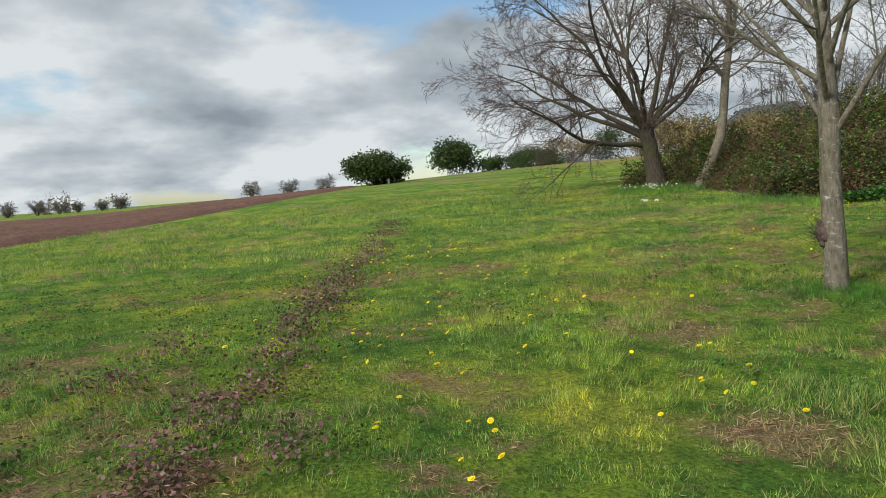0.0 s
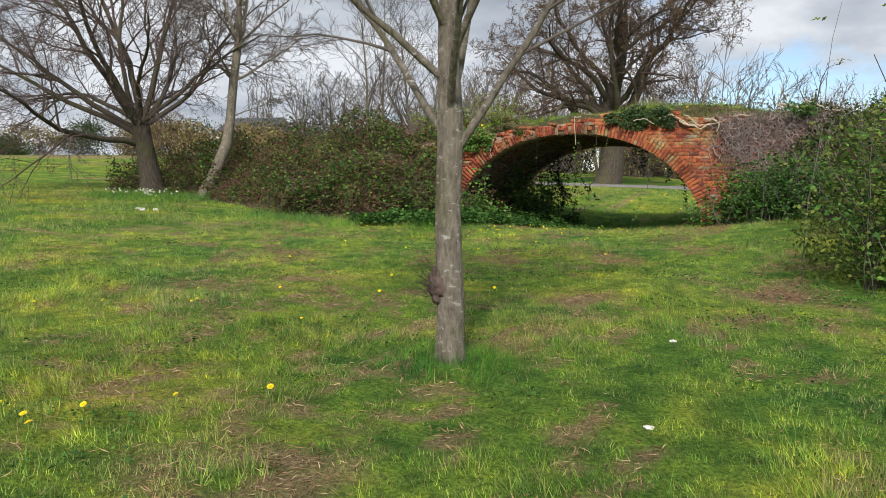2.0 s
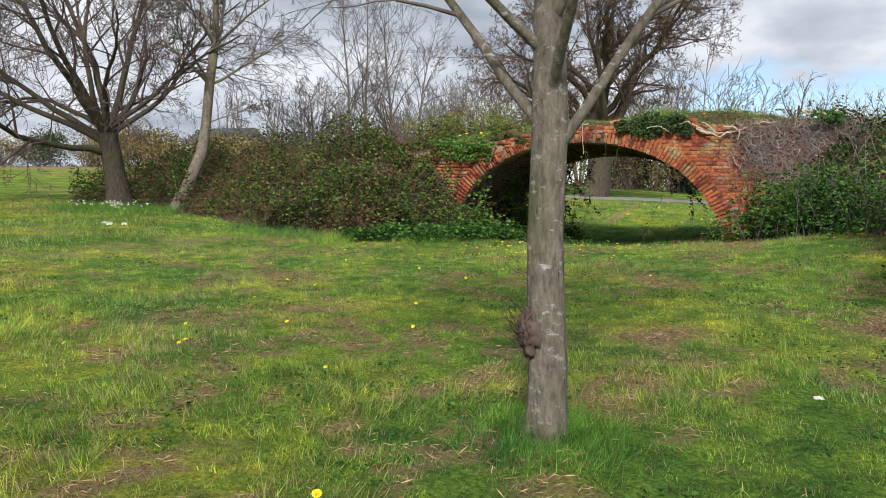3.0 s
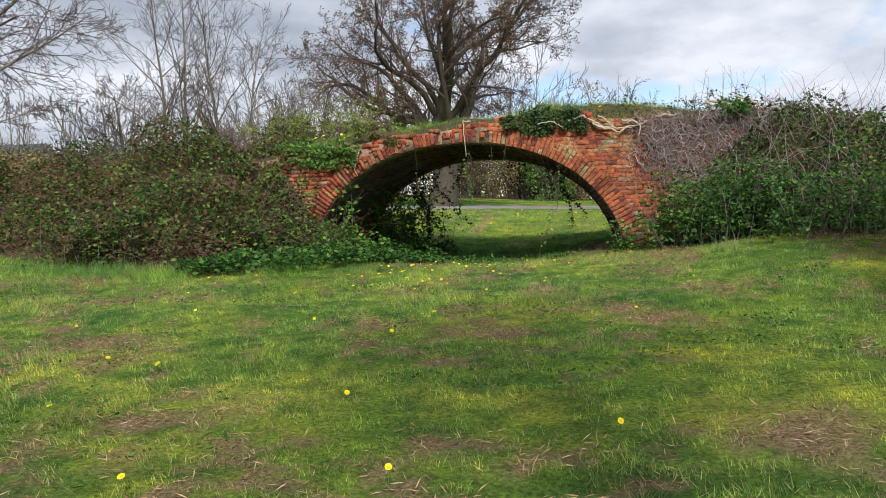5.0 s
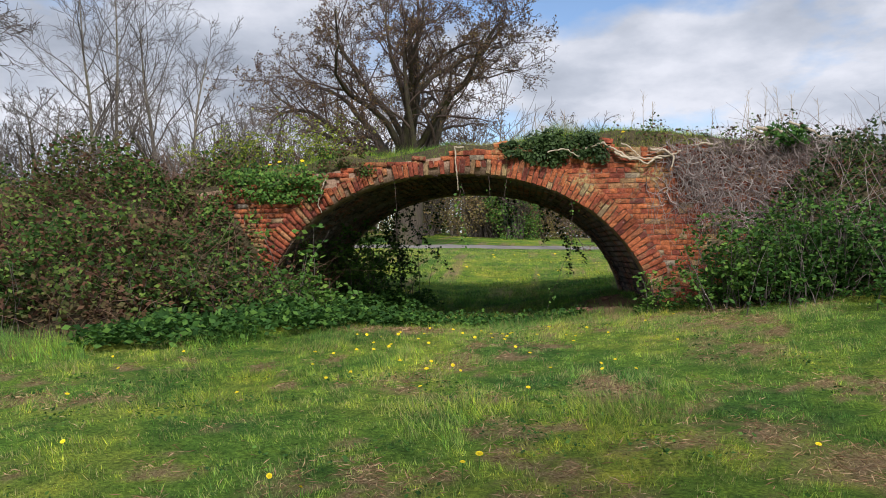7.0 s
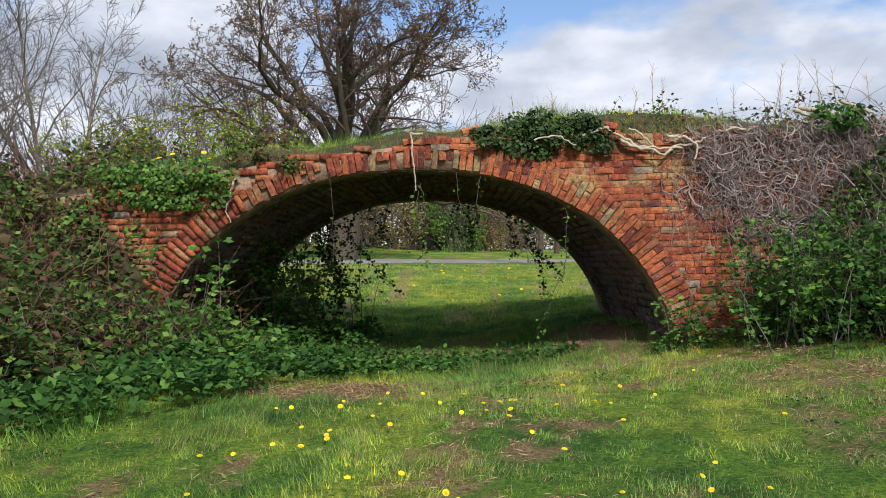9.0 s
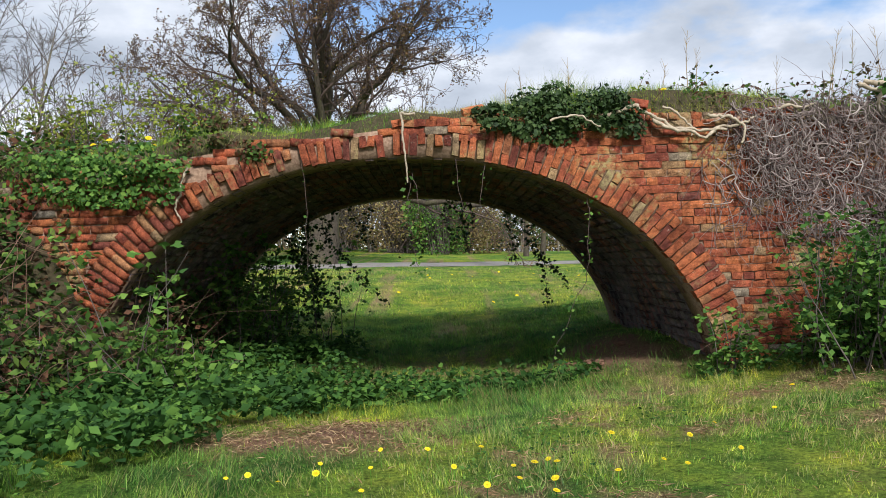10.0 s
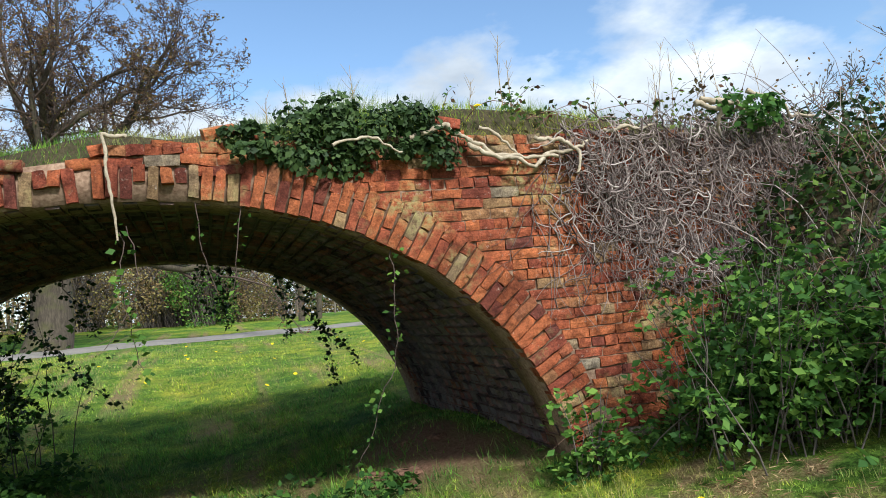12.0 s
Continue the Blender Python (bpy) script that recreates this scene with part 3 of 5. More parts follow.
STRETCH = [brick_mesh(0.205, 0.066, 0.10, i) for i in range(14)]
HEADER = [brick_mesh(0.098, 0.066, 0.10, 20 + i) for i in range(10)]
RAD = [brick_mesh(0.064, 0.200, 0.11, 40 + i) for i in range(14)]     # set on end, along the radius
RADH = [brick_mesh(0.064, 0.096, 0.11, 60 + i) for i in range(10)]


def mesh_arrays(me):
    V = np.zeros(len(me.vertices) * 3); me.vertices.foreach_get("co", V)
    L = np.zeros(len(me.loops), int); me.loops.foreach_get("vertex_index", L)
    C = np.zeros(len(me.polygons), int); me.polygons.foreach_get("loop_total", C)
    return V.reshape(-1, 3), L, C


BRICK_ROWS = []      # placed at the end of the file, pieces last


def lay(me, x, z, turn, proud, single):
    BRICK_ROWS.append((me, x, FACE + 0.037 - proud, z, turn, single))


def plan_bricks():
    r = random.Random(5)
    X, Z, NX, NZ = arch_line(123, 0.15); n = len(X)
    for k in range(n):
        worn = -1.9 < X[k] - ARCH_X < 0.75      # the broken crown
        if r.random() < (0.06 if worn else 0.008):
            continue
        turn = math.atan2(NX[k], NZ[k]); single = -8.9 < X[k] < -4.0; p = 0.012 + r.uniform(-0.004, 0.012)
        seat = (0.100, 0.254) if k % 2 else (0.048, 0.202)
        pair = (RAD, RADH) if k % 2 else (RADH, RAD)
        if worn:      # bricks on end only, pushed in and out, some snapped short
            snapped = r.random() < 0.2
            seat, pair = ((0.15,), (RADH,)) if snapped else ((0.100,), (RAD,))
            p += r.uniform(-0.016, 0.03)
        for s, ms in zip(seat, pair):
            q = s + r.uniform(-0.005, 0.005) + (r.uniform(0.0, 0.03) if worn else 0)
            lay(r.choice(ms), X[k] + q * NX[k], Z[k] + q * NZ[k], turn + r.gauss(0, 0.06 if worn else 0.02), p + r.uniform(-0.004, 0.004), single)
    z, row = 0.20, 0
    while z < 3.1:
        x = WALL_L + (row % 2) * 0.053 + r.uniform(-0.02, 0.02)
        while x < WALL_R:
            head = (row % 4 == 0) or r.random() < 0.16
            l = 0.105 if head else 0.212; cx = x + l / 2
            worn = -1.9 < cx - ARCH_X < 0.75
            ring = 0.205 if worn else 0.305
            gap = min(off_arch(cx, z), off_arch(cx - l / 2, z - 0.03) + 0.08, off_arch(cx + l / 2, z - 0.03) + 0.08)
            if gap > ring - 0.025 and z < wall_top(cx) + (0.02 if worn else -r.choice((0.0, 0.02, 0.05, 0.09))) and r.random() > (0.10 if worn else 0.008):
                near = -4.9 < cx < -3.0 or (cx > ARCH_X and z > 2.2 and cx < -3.0)
                if worn:
                    lay(r.choice(HEADER if head else STRETCH), cx, z, r.gauss(0, 0.05), r.uniform(-0.012, 0.045), near)
                else:
                    lay(r.choice(HEADER if head else STRETCH), cx, z + r.uniform(-0.003, 0.003), r.gauss(0, 0.012), r.uniform(-0.006, 0.011), near)
            x += l
        z += 0.0735; row += 1


plan_bricks()


def soffit():
    """Rows of mottled grey-brown bricks along the vault, each proud of the mortar."""
    sets = []; r = random.Random(9); tmpl = mesh_arrays(brick_mesh(0.222, 0.078, 0.05, 99)); X, Z, NX, NZ = arch_line(92)
    for k in range(92):
        y = FACE + 0.13 + (k % 2) * 0.117
        while y < BACK - 0.1:
            if r.random() > 0.02:
                q = 0.022 + r.uniform(-0.014, 0.012)
                M = Matrix.Translation((X[k] + q * NX[k], y, Z[k] + q * NZ[k])) @ Matrix.Rotation(math.atan2(NX[k], NZ[k]), 4, "Y") @ Matrix.Rotation(math.pi / 2, 4, "Z") @ Matrix.Rotation(-math.pi / 2, 4, "X")
                A = np.array(M); V = tmpl[0] @ A[:3, :3].T + A[:3, 3]
                sets.append((V, tmpl[1], tmpl[2]))
            y += 0.234
    return join(*sets)


part("vault_bricks", soffit(), BRICK_GREY, bridge, "mottled grey-brown vault bricks", False, "stuff")


def top_z(x, y):
    """Height of the turf over the bridge; it drops behind the wall's top bricks."""
    z = crest(x) - 0.06 + 0.16 * vn(x, y, 1.1, 41) + 0.08 * vn(x, y, 4, 42)
    e = sm(0, 0.30, y - FACE - 0.06)
    return (wall_top(x) - 0.14) * (1 - e) + z * e


def turf_top():
    xs, ys = np.arange(WALL_L, WALL_R + 0.01, 0.12), np.arange(FACE + 0.06, BACK - 0.02, 0.12)
    f = top_z
    V, F, C = grid(xs, ys, f)
    return V, F, C


turf = mesh_from("bridge_turf", *turf_top(), BANKSOIL, None, True)
tagged(turf, "soil and turf lying over the brick arch", "turf", "", "structure")

# ---- trees ----


def unit(v):
    return v / (np.linalg.norm(v) + 1e-9)


def limb(r, p, d, length, rad, tip, n, wiggle, lift):
    """A crooked tapering line; lift bends it up (plus) or down (minus)."""
    P = [np.array(p, float)]; d = unit(np.array(d, float)); step = length / n
    for i in range(n):
        d = unit(d + np.array([r.gauss(0, wiggle), r.gauss(0, wiggle), r.gauss(0, wiggle) + lift / n]))
        P.append(P[-1] + d * step)
    return np.array(P), np.linspace(rad, tip, n + 1)


def branch_off(r, P, R, t, angle, azimuth=None):
    """The place, way and radius of a side shoot at t along a line."""
    i = min(int(t * (len(P) - 1)), len(P) - 2); f = t * (len(P) - 1) - i
    p = P[i] * (1 - f) + P[i + 1] * f; d = unit(P[i + 1] - P[i])
    a = np.cross(d, [0.3, 0.2, 0.9] if abs(d[2]) < 0.8 else [1, 0, 0]); a = unit(a); b = np.cross(d, a)
    z = r.uniform(0, 2 * math.pi) if azimuth is None else azimuth
    side = math.cos(z) * a + math.sin(z) * b
    return p, unit(d * math.cos(angle) + side * math.sin(angle)), R[i] * (1 - f) + R[i + 1] * f


def crown(r, seeds, depth, kids, ratio, angle, wiggle, lift, twig=0.004, first=0.25, shrink=0.55):
    """Splits every seed line again and again. Returns the seeds, then stacked arrays of lines by generation."""
    g0 = np.random.default_rng(r.randrange(10 ** 6)); n0 = 9
    s = np.linspace(0, 1, n0); PP, RR = [], []
    for P, R in seeds:
        q = np.linspace(0, 1, len(P)); PP.append(np.stack([np.interp(s, q, P[:, j]) for j in range(3)], 1)); RR.append(np.interp(s, q, R))
    P, R = np.array(PP), np.array(RR); gens = [seeds]
    for g in range(depth):
        m, n = P.shape[:2]; k = kids[g]; N = m * k
        L = np.repeat(np.linalg.norm(np.diff(P, axis=1), axis=2).sum(1), k)
        t = np.minimum(first + (1 - first) * (np.tile(np.arange(k), m) + g0.uniform(0.1, 0.95, N)) / k, 0.985)
        src = np.repeat(np.arange(m), k); f = t * (n - 1); i = np.minimum(f.astype(int), n - 2); f = (f - i)[:, None]
        p = P[src, i] * (1 - f) + P[src, i + 1] * f; d = P[src, i + 1] - P[src, i]; d /= np.linalg.norm(d, axis=1, keepdims=True) + 1e-9
        rad = R[src, i] * (1 - f[:, 0]) + R[src, i + 1] * f[:, 0]
        side = g0.normal(size=(N, 3)); side -= (side * d).sum(1, keepdims=True) * d; side /= np.linalg.norm(side, axis=1, keepdims=True) + 1e-9
        a = (angle * g0.uniform(0.55, 1.3, N))[:, None]; d = d * np.cos(a) + side * np.sin(a)
        length = L * ratio * g0.uniform(0.6, 1.25, N) * (1.15 - 0.5 * t); n2 = 3 if g == depth - 1 else (7, 5, 4, 4)[min(g, 3)]
        Q = np.empty((N, n2, 3)); Q[:, 0] = p; step = (length / (n2 - 1))[:, None]
        for j in range(1, n2):
            d = d + g0.normal(0, wiggle, (N, 3)) + np.array([0, 0, lift / (n2 - 1)]); d /= np.linalg.norm(d, axis=1, keepdims=True) + 1e-9
            Q[:, j] = Q[:, j - 1] + d * step
        r0 = np.maximum(rad * shrink, twig); R = r0[:, None] + (twig * 0.7 - r0)[:, None] * np.linspace(0, 1, n2)[None, :]
        P = Q; gens.append((P, R))
    return gens


def bare_tree(name, at, label, trunk, limbs, r, depth, kids, ratio, angle, wiggle, lift, bark, twigbark, twig, group="", extra=None, first=0.25):
    tree = empty(name, at, label, "tree", group)
    V, F, C = tubes(trunk, 14)
    part("trunk", (V, F, C), bark, tree, "", True)
    gens = crown(r, limbs, depth, kids, ratio, angle, wiggle, lift, twig, first)
    for s in gens[0]:
        part("limb", tubes([s], 9), bark, tree, "", True)
    fine = [tubes(g, 5 if i == 0 else 3) for i, g in enumerate(gens[1:])]
    part("twig_mass", join(*fine), twigbark, tree, "fine bare twigs", False, "stuff")
    if extra:
        extra(tree, gens)
    return tree


def at_ground(x, y, dz=0.0):
    return (x, y, float(ground(x, y)) + dz)


def near_tree():
    r = random.Random(3); x, y, z = at_ground(-4.40, 5.91); base = np.array([x, y, z])
    hs = np.array([-0.15, 0.0, 0.06, 0.2, 0.35, 0.48, 0.7, 1.0, 1.3, 1.55, 1.75, 2.2, 2.8, 3.5, 4.3, 5.2])
    P = np.stack([x - 0.018 * hs + 0.010 * np.sin(hs * 5), y - 0.03 * hs, z + hs], 1)
    R = np.array([0.15, 0.118, 0.104, 0.096, 0.093, 0.092, 0.089, 0.086, 0.085, 0.087, 0.078, 0.06, 0.045, 0.034, 0.022, 0.01])
    seeds = []
    for i in range(26):
        hh = 1.36 + 0.11 * i + r.uniform(-0.05, 0.05); a = radians(i * 137.5 + 15 + r.uniform(-20, 20)); e = radians(r.uniform(42, 68))
        p = np.array([np.interp(hh, hs, P[:, j]) for j in range(3)]); d = (math.cos(a) * math.cos(e), math.sin(a) * math.cos(e), math.sin(e))
        seeds.append(limb(r, p, d, (2.9 - 0.45 * (hh - 1.4)) * r.uniform(0.75, 1.1), 0.029 - 0.005 * (hh - 1.4), 0.005, 9, 0.07, 0.10))
    def knob(tree, gens):
        rr = np.random.default_rng(5); bm = bmesh.new(); bmesh.ops.create_icosphere(bm, subdivisions=4, radius=1)
        for v in bm.verts:
            n = noise.noise(v.co * 3.1) * 0.3 + noise.noise(v.co * 8) * 0.22
            v.co = Vector((v.co.x * 0.075, v.co.y * 0.07, v.co.z * 0.12)) * (1 + n) + Vector((x - 0.06, y - 0.055, z + 0.52))
        bm.verts.ensure_lookup_table()
        V = np.array([v.co[:] for v in bm.verts]); F = [v.index for f in bm.faces for v in f.verts]; C = [len(f.verts) for f in bm.faces]; bm.free()
        part("burr", (V, F, C), TWIG, tree, "dark knobbly burr with dead shoots", True)
        sh = [limb(r, (x - 0.10 + r.uniform(-.05, .05), y - 0.08, z + 0.52 + r.uniform(-.08, .1)), (r.uniform(-1, .5), -0.7, r.uniform(0, 1)), r.uniform(.06, .2), .003, .001, 3, .15, .3) for _ in range(46)]
        part("burr_growth", tubes(sh, 3), TWIG, tree, "", False, "stuff")
    bare_tree("young_tree", (x, y, z), "slender grey-barked bare tree standing in the grass", [(P, R)], seeds, r, 3, (9, 6, 3), 0.46, 0.62, 0.10, 0.10, BARK_ASH, TWIG_GREY, 0.0022, "", knob)
    n = 4200; a = rng.uniform(0, 6.28, n); q = 0.08 + 0.36 * rng.uniform(0, 1, n) ** 1.2
    gx, gy = x + q * np.cos(a), y + q * np.sin(a)
    stuff("grass_tuft", spears(gx, gy, ground(gx, gy) - 0.01, rng.uniform(0.04, 0.16, n), 0.0035, 0.7), LUSH, "long lush grass round the foot of the tree", "grass", {"dry": np.repeat(0.6 * (rng.uniform(0, 1, n) > 0.85), 3)})


near_tree()


def spreading_tree():
    r = random.Random(11); x, y, z = -19.4, 17.2, float(ground(-19.4, 17.2)) + 0.15
    hs = np.array([-0.4, 0.0, 0.3, 0.8, 1.3, 1.8])
    P = np.stack([x - 0.11 * hs + 0.03, y - 0.14 * hs, z + hs], 1); R = np.array([0.46, 0.37, 0.31, 0.27, 0.26, 0.25]); top = P[-1]
    seeds = []
    # azimuth 0 is the picture's right as seen from the field's middle, 90 away from it
    right = np.array([0.55, 0.83, 0]); away = np.array([-0.83, 0.55, 0])
    for s, aw, el, l, rad, lo in ((-0.95, 0.1, 26, 6.9, 0.14, -0.3), (-0.8, -0.25, 46, 7.0, 0.15, -0.1), (-1.0, 0.35, 52, 6.6, 0.13, 0.0), (-1.0, -0.1, 14, 6.2, 0.15, -0.55), (-0.9, 0.3, 35, 6.4, 0.15, -0.15), (-0.55, -0.3, 55, 6.6, 0.17, 0.0), (-0.2, 0.3, 74, 6.8, 0.18, 0.05), (0.3, -0.2, 68, 6.6, 0.16, 0.0),
                                  (0.65, 0.3, 48, 6.2, 0.15, -0.05), (0.95, -0.1, 30, 6.0, 0.13, -0.1), (0.1, 1.0, 42, 5.6, 0.13, -0.1), (-0.1, -1.0, 42, 5.4, 0.13, -0.1), (0.6, -0.8, 36, 5.0, 0.11, 0.0), (-0.7, 0.75, 40, 5.6, 0.12, -0.1)):
        h = unit(right * s + away * aw) * math.cos(radians(el)); d = h + np.array([0, 0, math.sin(radians(el))])
        seeds.append(limb(r, top + np.array([0, 0, lo]), d, l * 0.92, rad * 0.62, 0.018, 12, 0.12, 0.0))
    bare_tree("spreading_tree", (x, y, z), "broad spreading bare tree with dense fine twigs", [(P, R)], seeds, r, 4, (11, 8, 5, 3), 0.50, 0.72, 0.14, -0.04, BARK_OAK, TWIG, 0.006)


spreading_tree()


def leaning_tree():
    r = random.Random(21); x, y, z = -17.25, 17.0, float(ground(-17.25, 17.0))
    P = np.array([[x - 0.05, y, z - 0.3], [x, y, z], [x + 0.28, y + 0.2, z + 0.75], [x + 0.50, y + 0.38, z + 1.5], [x + 0.56, y + 0.45, z + 2.2], [x + 0.62, y + 0.5, z + 3.2], [x + 0.7, y + 0.6, z + 4.2], [x + 0.72, y + 0.62, z + 5.2], [x + 0.8, y + 0.6, z + 7.4]])
    R = np.array([0.24, 0.19, 0.15, 0.15, 0.125, 0.12, 0.10, 0.07, 0.02]); seeds = []
    for h, az, el, l, rad in ((5, 20, 30, 2.4, 0.04), (5, 130, 55, 2.6, 0.04), (5, 200, 40, 2.6, 0.045), (5, 300, 50, 2.4, 0.04), (6, 60, 55, 2.8, 0.05), (6, 180, 60, 2.8, 0.05), (6, 270, 45, 2.6, 0.04), (6, 10, 35, 2.6, 0.04),
                               (7, 40, 50, 2.3, 0.035), (7, 150, 50, 2.3, 0.035), (7, 260, 55, 2.3, 0.035), (7, 330, 45, 2.4, 0.035), (4, 35, 15, 1.3, 0.02)):
        a, e = radians(az), radians(el); seeds.append(limb(r, P[h], (math.cos(a) * math.cos(e), math.sin(a) * math.cos(e), math.sin(e)), l, rad, 0.008, 7, 0.1, 0.1))
    bare_tree("leaning_tree", (x, y, z), "thin leaning pale-barked bare tree beside the bank", [(P, R)], seeds, r, 3, (11, 7, 4), 0.5, 0.7, 0.12, 0.0, BARK_BIRCH, TWIG_GREY, 0.006)


leaning_tree()


def oak():
    r = random.Random(31); x, y = -10.9, 36.8; z = float(ground(x, y)) - 0.1
    hs = np.array([-0.4, 0, 0.8, 1.8, 2.6, 3.6, 4.8, 6.0, 7.2, 8.4, 9.6])
    P = np.stack([x + 0.05 * hs + 0.16 * np.sin(hs * 1.3), y + 0.1 * np.sin(hs), z + hs], 1); R = np.array([0.85, 0.7, 0.58, 0.55, 0.56, 0.42, 0.31, 0.24, 0.17, 0.10, 0.03])
    seeds = []
    for az, el, l, rad, h in ((2, 12, 7.2, 0.24, 2.5), (28, 30, 6.6, 0.22, 2.8), (75, 40, 6.0, 0.2, 2.7), (120, 30, 6.2, 0.2, 2.6), (155, 34, 6.6, 0.22, 2.9), (182, 14, 6.6, 0.22, 2.4), (212, 44, 6.6, 0.22, 2.8),
                              (255, 36, 6.2, 0.2, 2.6), (300, 40, 6.2, 0.2, 2.9), (335, 32, 6.6, 0.2, 2.5), (15, 52, 6.4, 0.19, 3.6), (100, 55, 5.6, 0.17, 3.9), (170, 54, 6.2, 0.19, 3.7), (230, 58, 5.8, 0.17, 4.2), (320, 56, 6.0, 0.18, 4.0),
                              (50, 60, 4.8, 0.14, 5.4), (190, 58, 4.8, 0.14, 5.2), (280, 62, 4.6, 0.13, 5.9), (0, 64, 4.4, 0.13, 6.2)):
        p = np.array([np.interp(h, hs, P[:, k]) for k in range(3)])
        a, e = radians(az), radians(el); seeds.append(limb(r, p, (math.cos(a) * math.cos(e), math.sin(a) * math.cos(e), math.sin(e)), l * 1.08, rad * 0.85, 0.025, 14, 0.17, 0.02))
    def buds(tree, gens):
        tips = gens[-1][0][:, -1]; tips = np.concatenate([tips, gens[-1][0][:, 1]])[::2]
        tips = tips + rng.normal(0, 0.06, (len(tips), 3))
        part("bud_mass", leaves(tips, 0.085), OAKBUD, tree, "brown opening buds", False, "stuff")
    bare_tree("oak_tree", (x, y, z), "great bare oak with crooked limbs and brown buds", [(P, R)], seeds, r, 4, (9, 7, 5, 4), 0.47, 0.85, 0.2, 0.05, BARK_OAK, TWIG, 0.0085, "", buds, 0.25)


oak()


def stem_tree(name, x, y, h, seed, stems, label, spread=0.16, depth=3, kids=(16, 8, 5), twig=0.0065, angle=0.55, ratio=0.42, group="", lift=0.25, bark=None, zoff=0.0, rad=0.10):
    """A tree of several upright stems from the ground."""
    r = random.Random(seed); z = float(ground(x, y)) + zoff; seeds = []
    for k in range(stems):
        a = 2 * math.pi * k / stems + r.uniform(-0.4, 0.4)
        d = (spread * math.cos(a), spread * math.sin(a), 1)
        seeds.append(limb(r, (x + 0.15 * math.cos(a), y + 0.15 * math.sin(a), z - 0.1), d, h * r.uniform(0.8, 1.05), rad * r.uniform(0.7, 1.1), 0.012, 10, 0.035, 0.05))
    tree = empty(name, (x, y, z), label, "tree", group)
    gens = crown(r, seeds, depth, kids, ratio, angle, 0.12, lift, twig, 0.22)
    for s in gens[0]:
        part("trunk", tubes([s], 7), bark or BARK_ASH, tree, "", True)
    part("twig_mass", join(tubes(gens[1], 5), *[tubes(g, 3) for g in gens[2:]]), TWIG_GREY, tree, "fine bare twigs", False, "stuff")
    return tree


stem_tree("bare_ash_tree", -17.4, 26.4, 8.6, 41, 2, "tall bare ash with several upright stems behind the bank", 0.12, 3, (18, 9, 6), 0.0055, 0.75, 0.42, "", 0.1)
stem_tree("bare_ash_tree", -15.9, 27.2, 7.4, 42, 2, "tall bare ash with several upright stems behind the bank", 0.12, 3, (18, 9, 6), 0.0055, 0.75, 0.42, "", 0.1)
stem_tree("bare_thorn_tree", -20.5, 27.5, 4.6, 43, 5, "dark tangled bare thorn behind the bank", 0.5, 3, (12, 7, 5), 0.007, 0.9, 0.42)
stem_tree("bare_thorn_tree", -17.5, 23.8, 3.9, 44, 5, "dark tangled bare thorn behind the bank", 0.5, 3, (12, 7, 5), 0.007, 0.9, 0.42)
stem_tree("bare_thorn_tree", -13.9, 24.6, 4.2, 45, 5, "dark tangled bare thorn behind the bank", 0.45, 3, (12, 7, 5), 0.007, 0.9, 0.42)
for k, (x, y, h) in enumerate(((-60, 72, 10.2), (-56.5, 74, 10), (-63.5, 74, 8.6))):
    stem_tree("poplar", x, y, h, 50 + k, 4, "far upright bare poplar", 0.07, 2, (16, 5), 0.02, 0.35, 0.22, "far poplars", 0.6)
for k, (x, y, h) in enumerate(((3, 52, 6.0), (-1.2, 60, 5), (9, 50, 5.5))):
    stem_tree("far_bare_tree", x, y, h, 60 + k, 4, "bare tree beyond the bridge", 0.35, 3, (9, 5, 3), 0.016, 0.8, 0.4, "trees beyond the bridge")
bt = stem_tree("budding_tree", 4.4, 23.0, 3.2, 70, 4, "budding brown-green tree on the bank", 0.45, 3, (9, 6, 4), 0.008, 0.8, 0.4, "", 0.25, None, 1.1)
bq = np.array(bt.location) + np.array([0, 0, 2.0]) + rng.normal(0, 1, (1400, 3)) * np.array([0.75, 0.75, 0.6])
part("foliage", leaves(bq, 0.06), OAKBUD, bt, "opening brown-green leaves", False, "stuff")

# ---- hedges, bushes and scrub ----


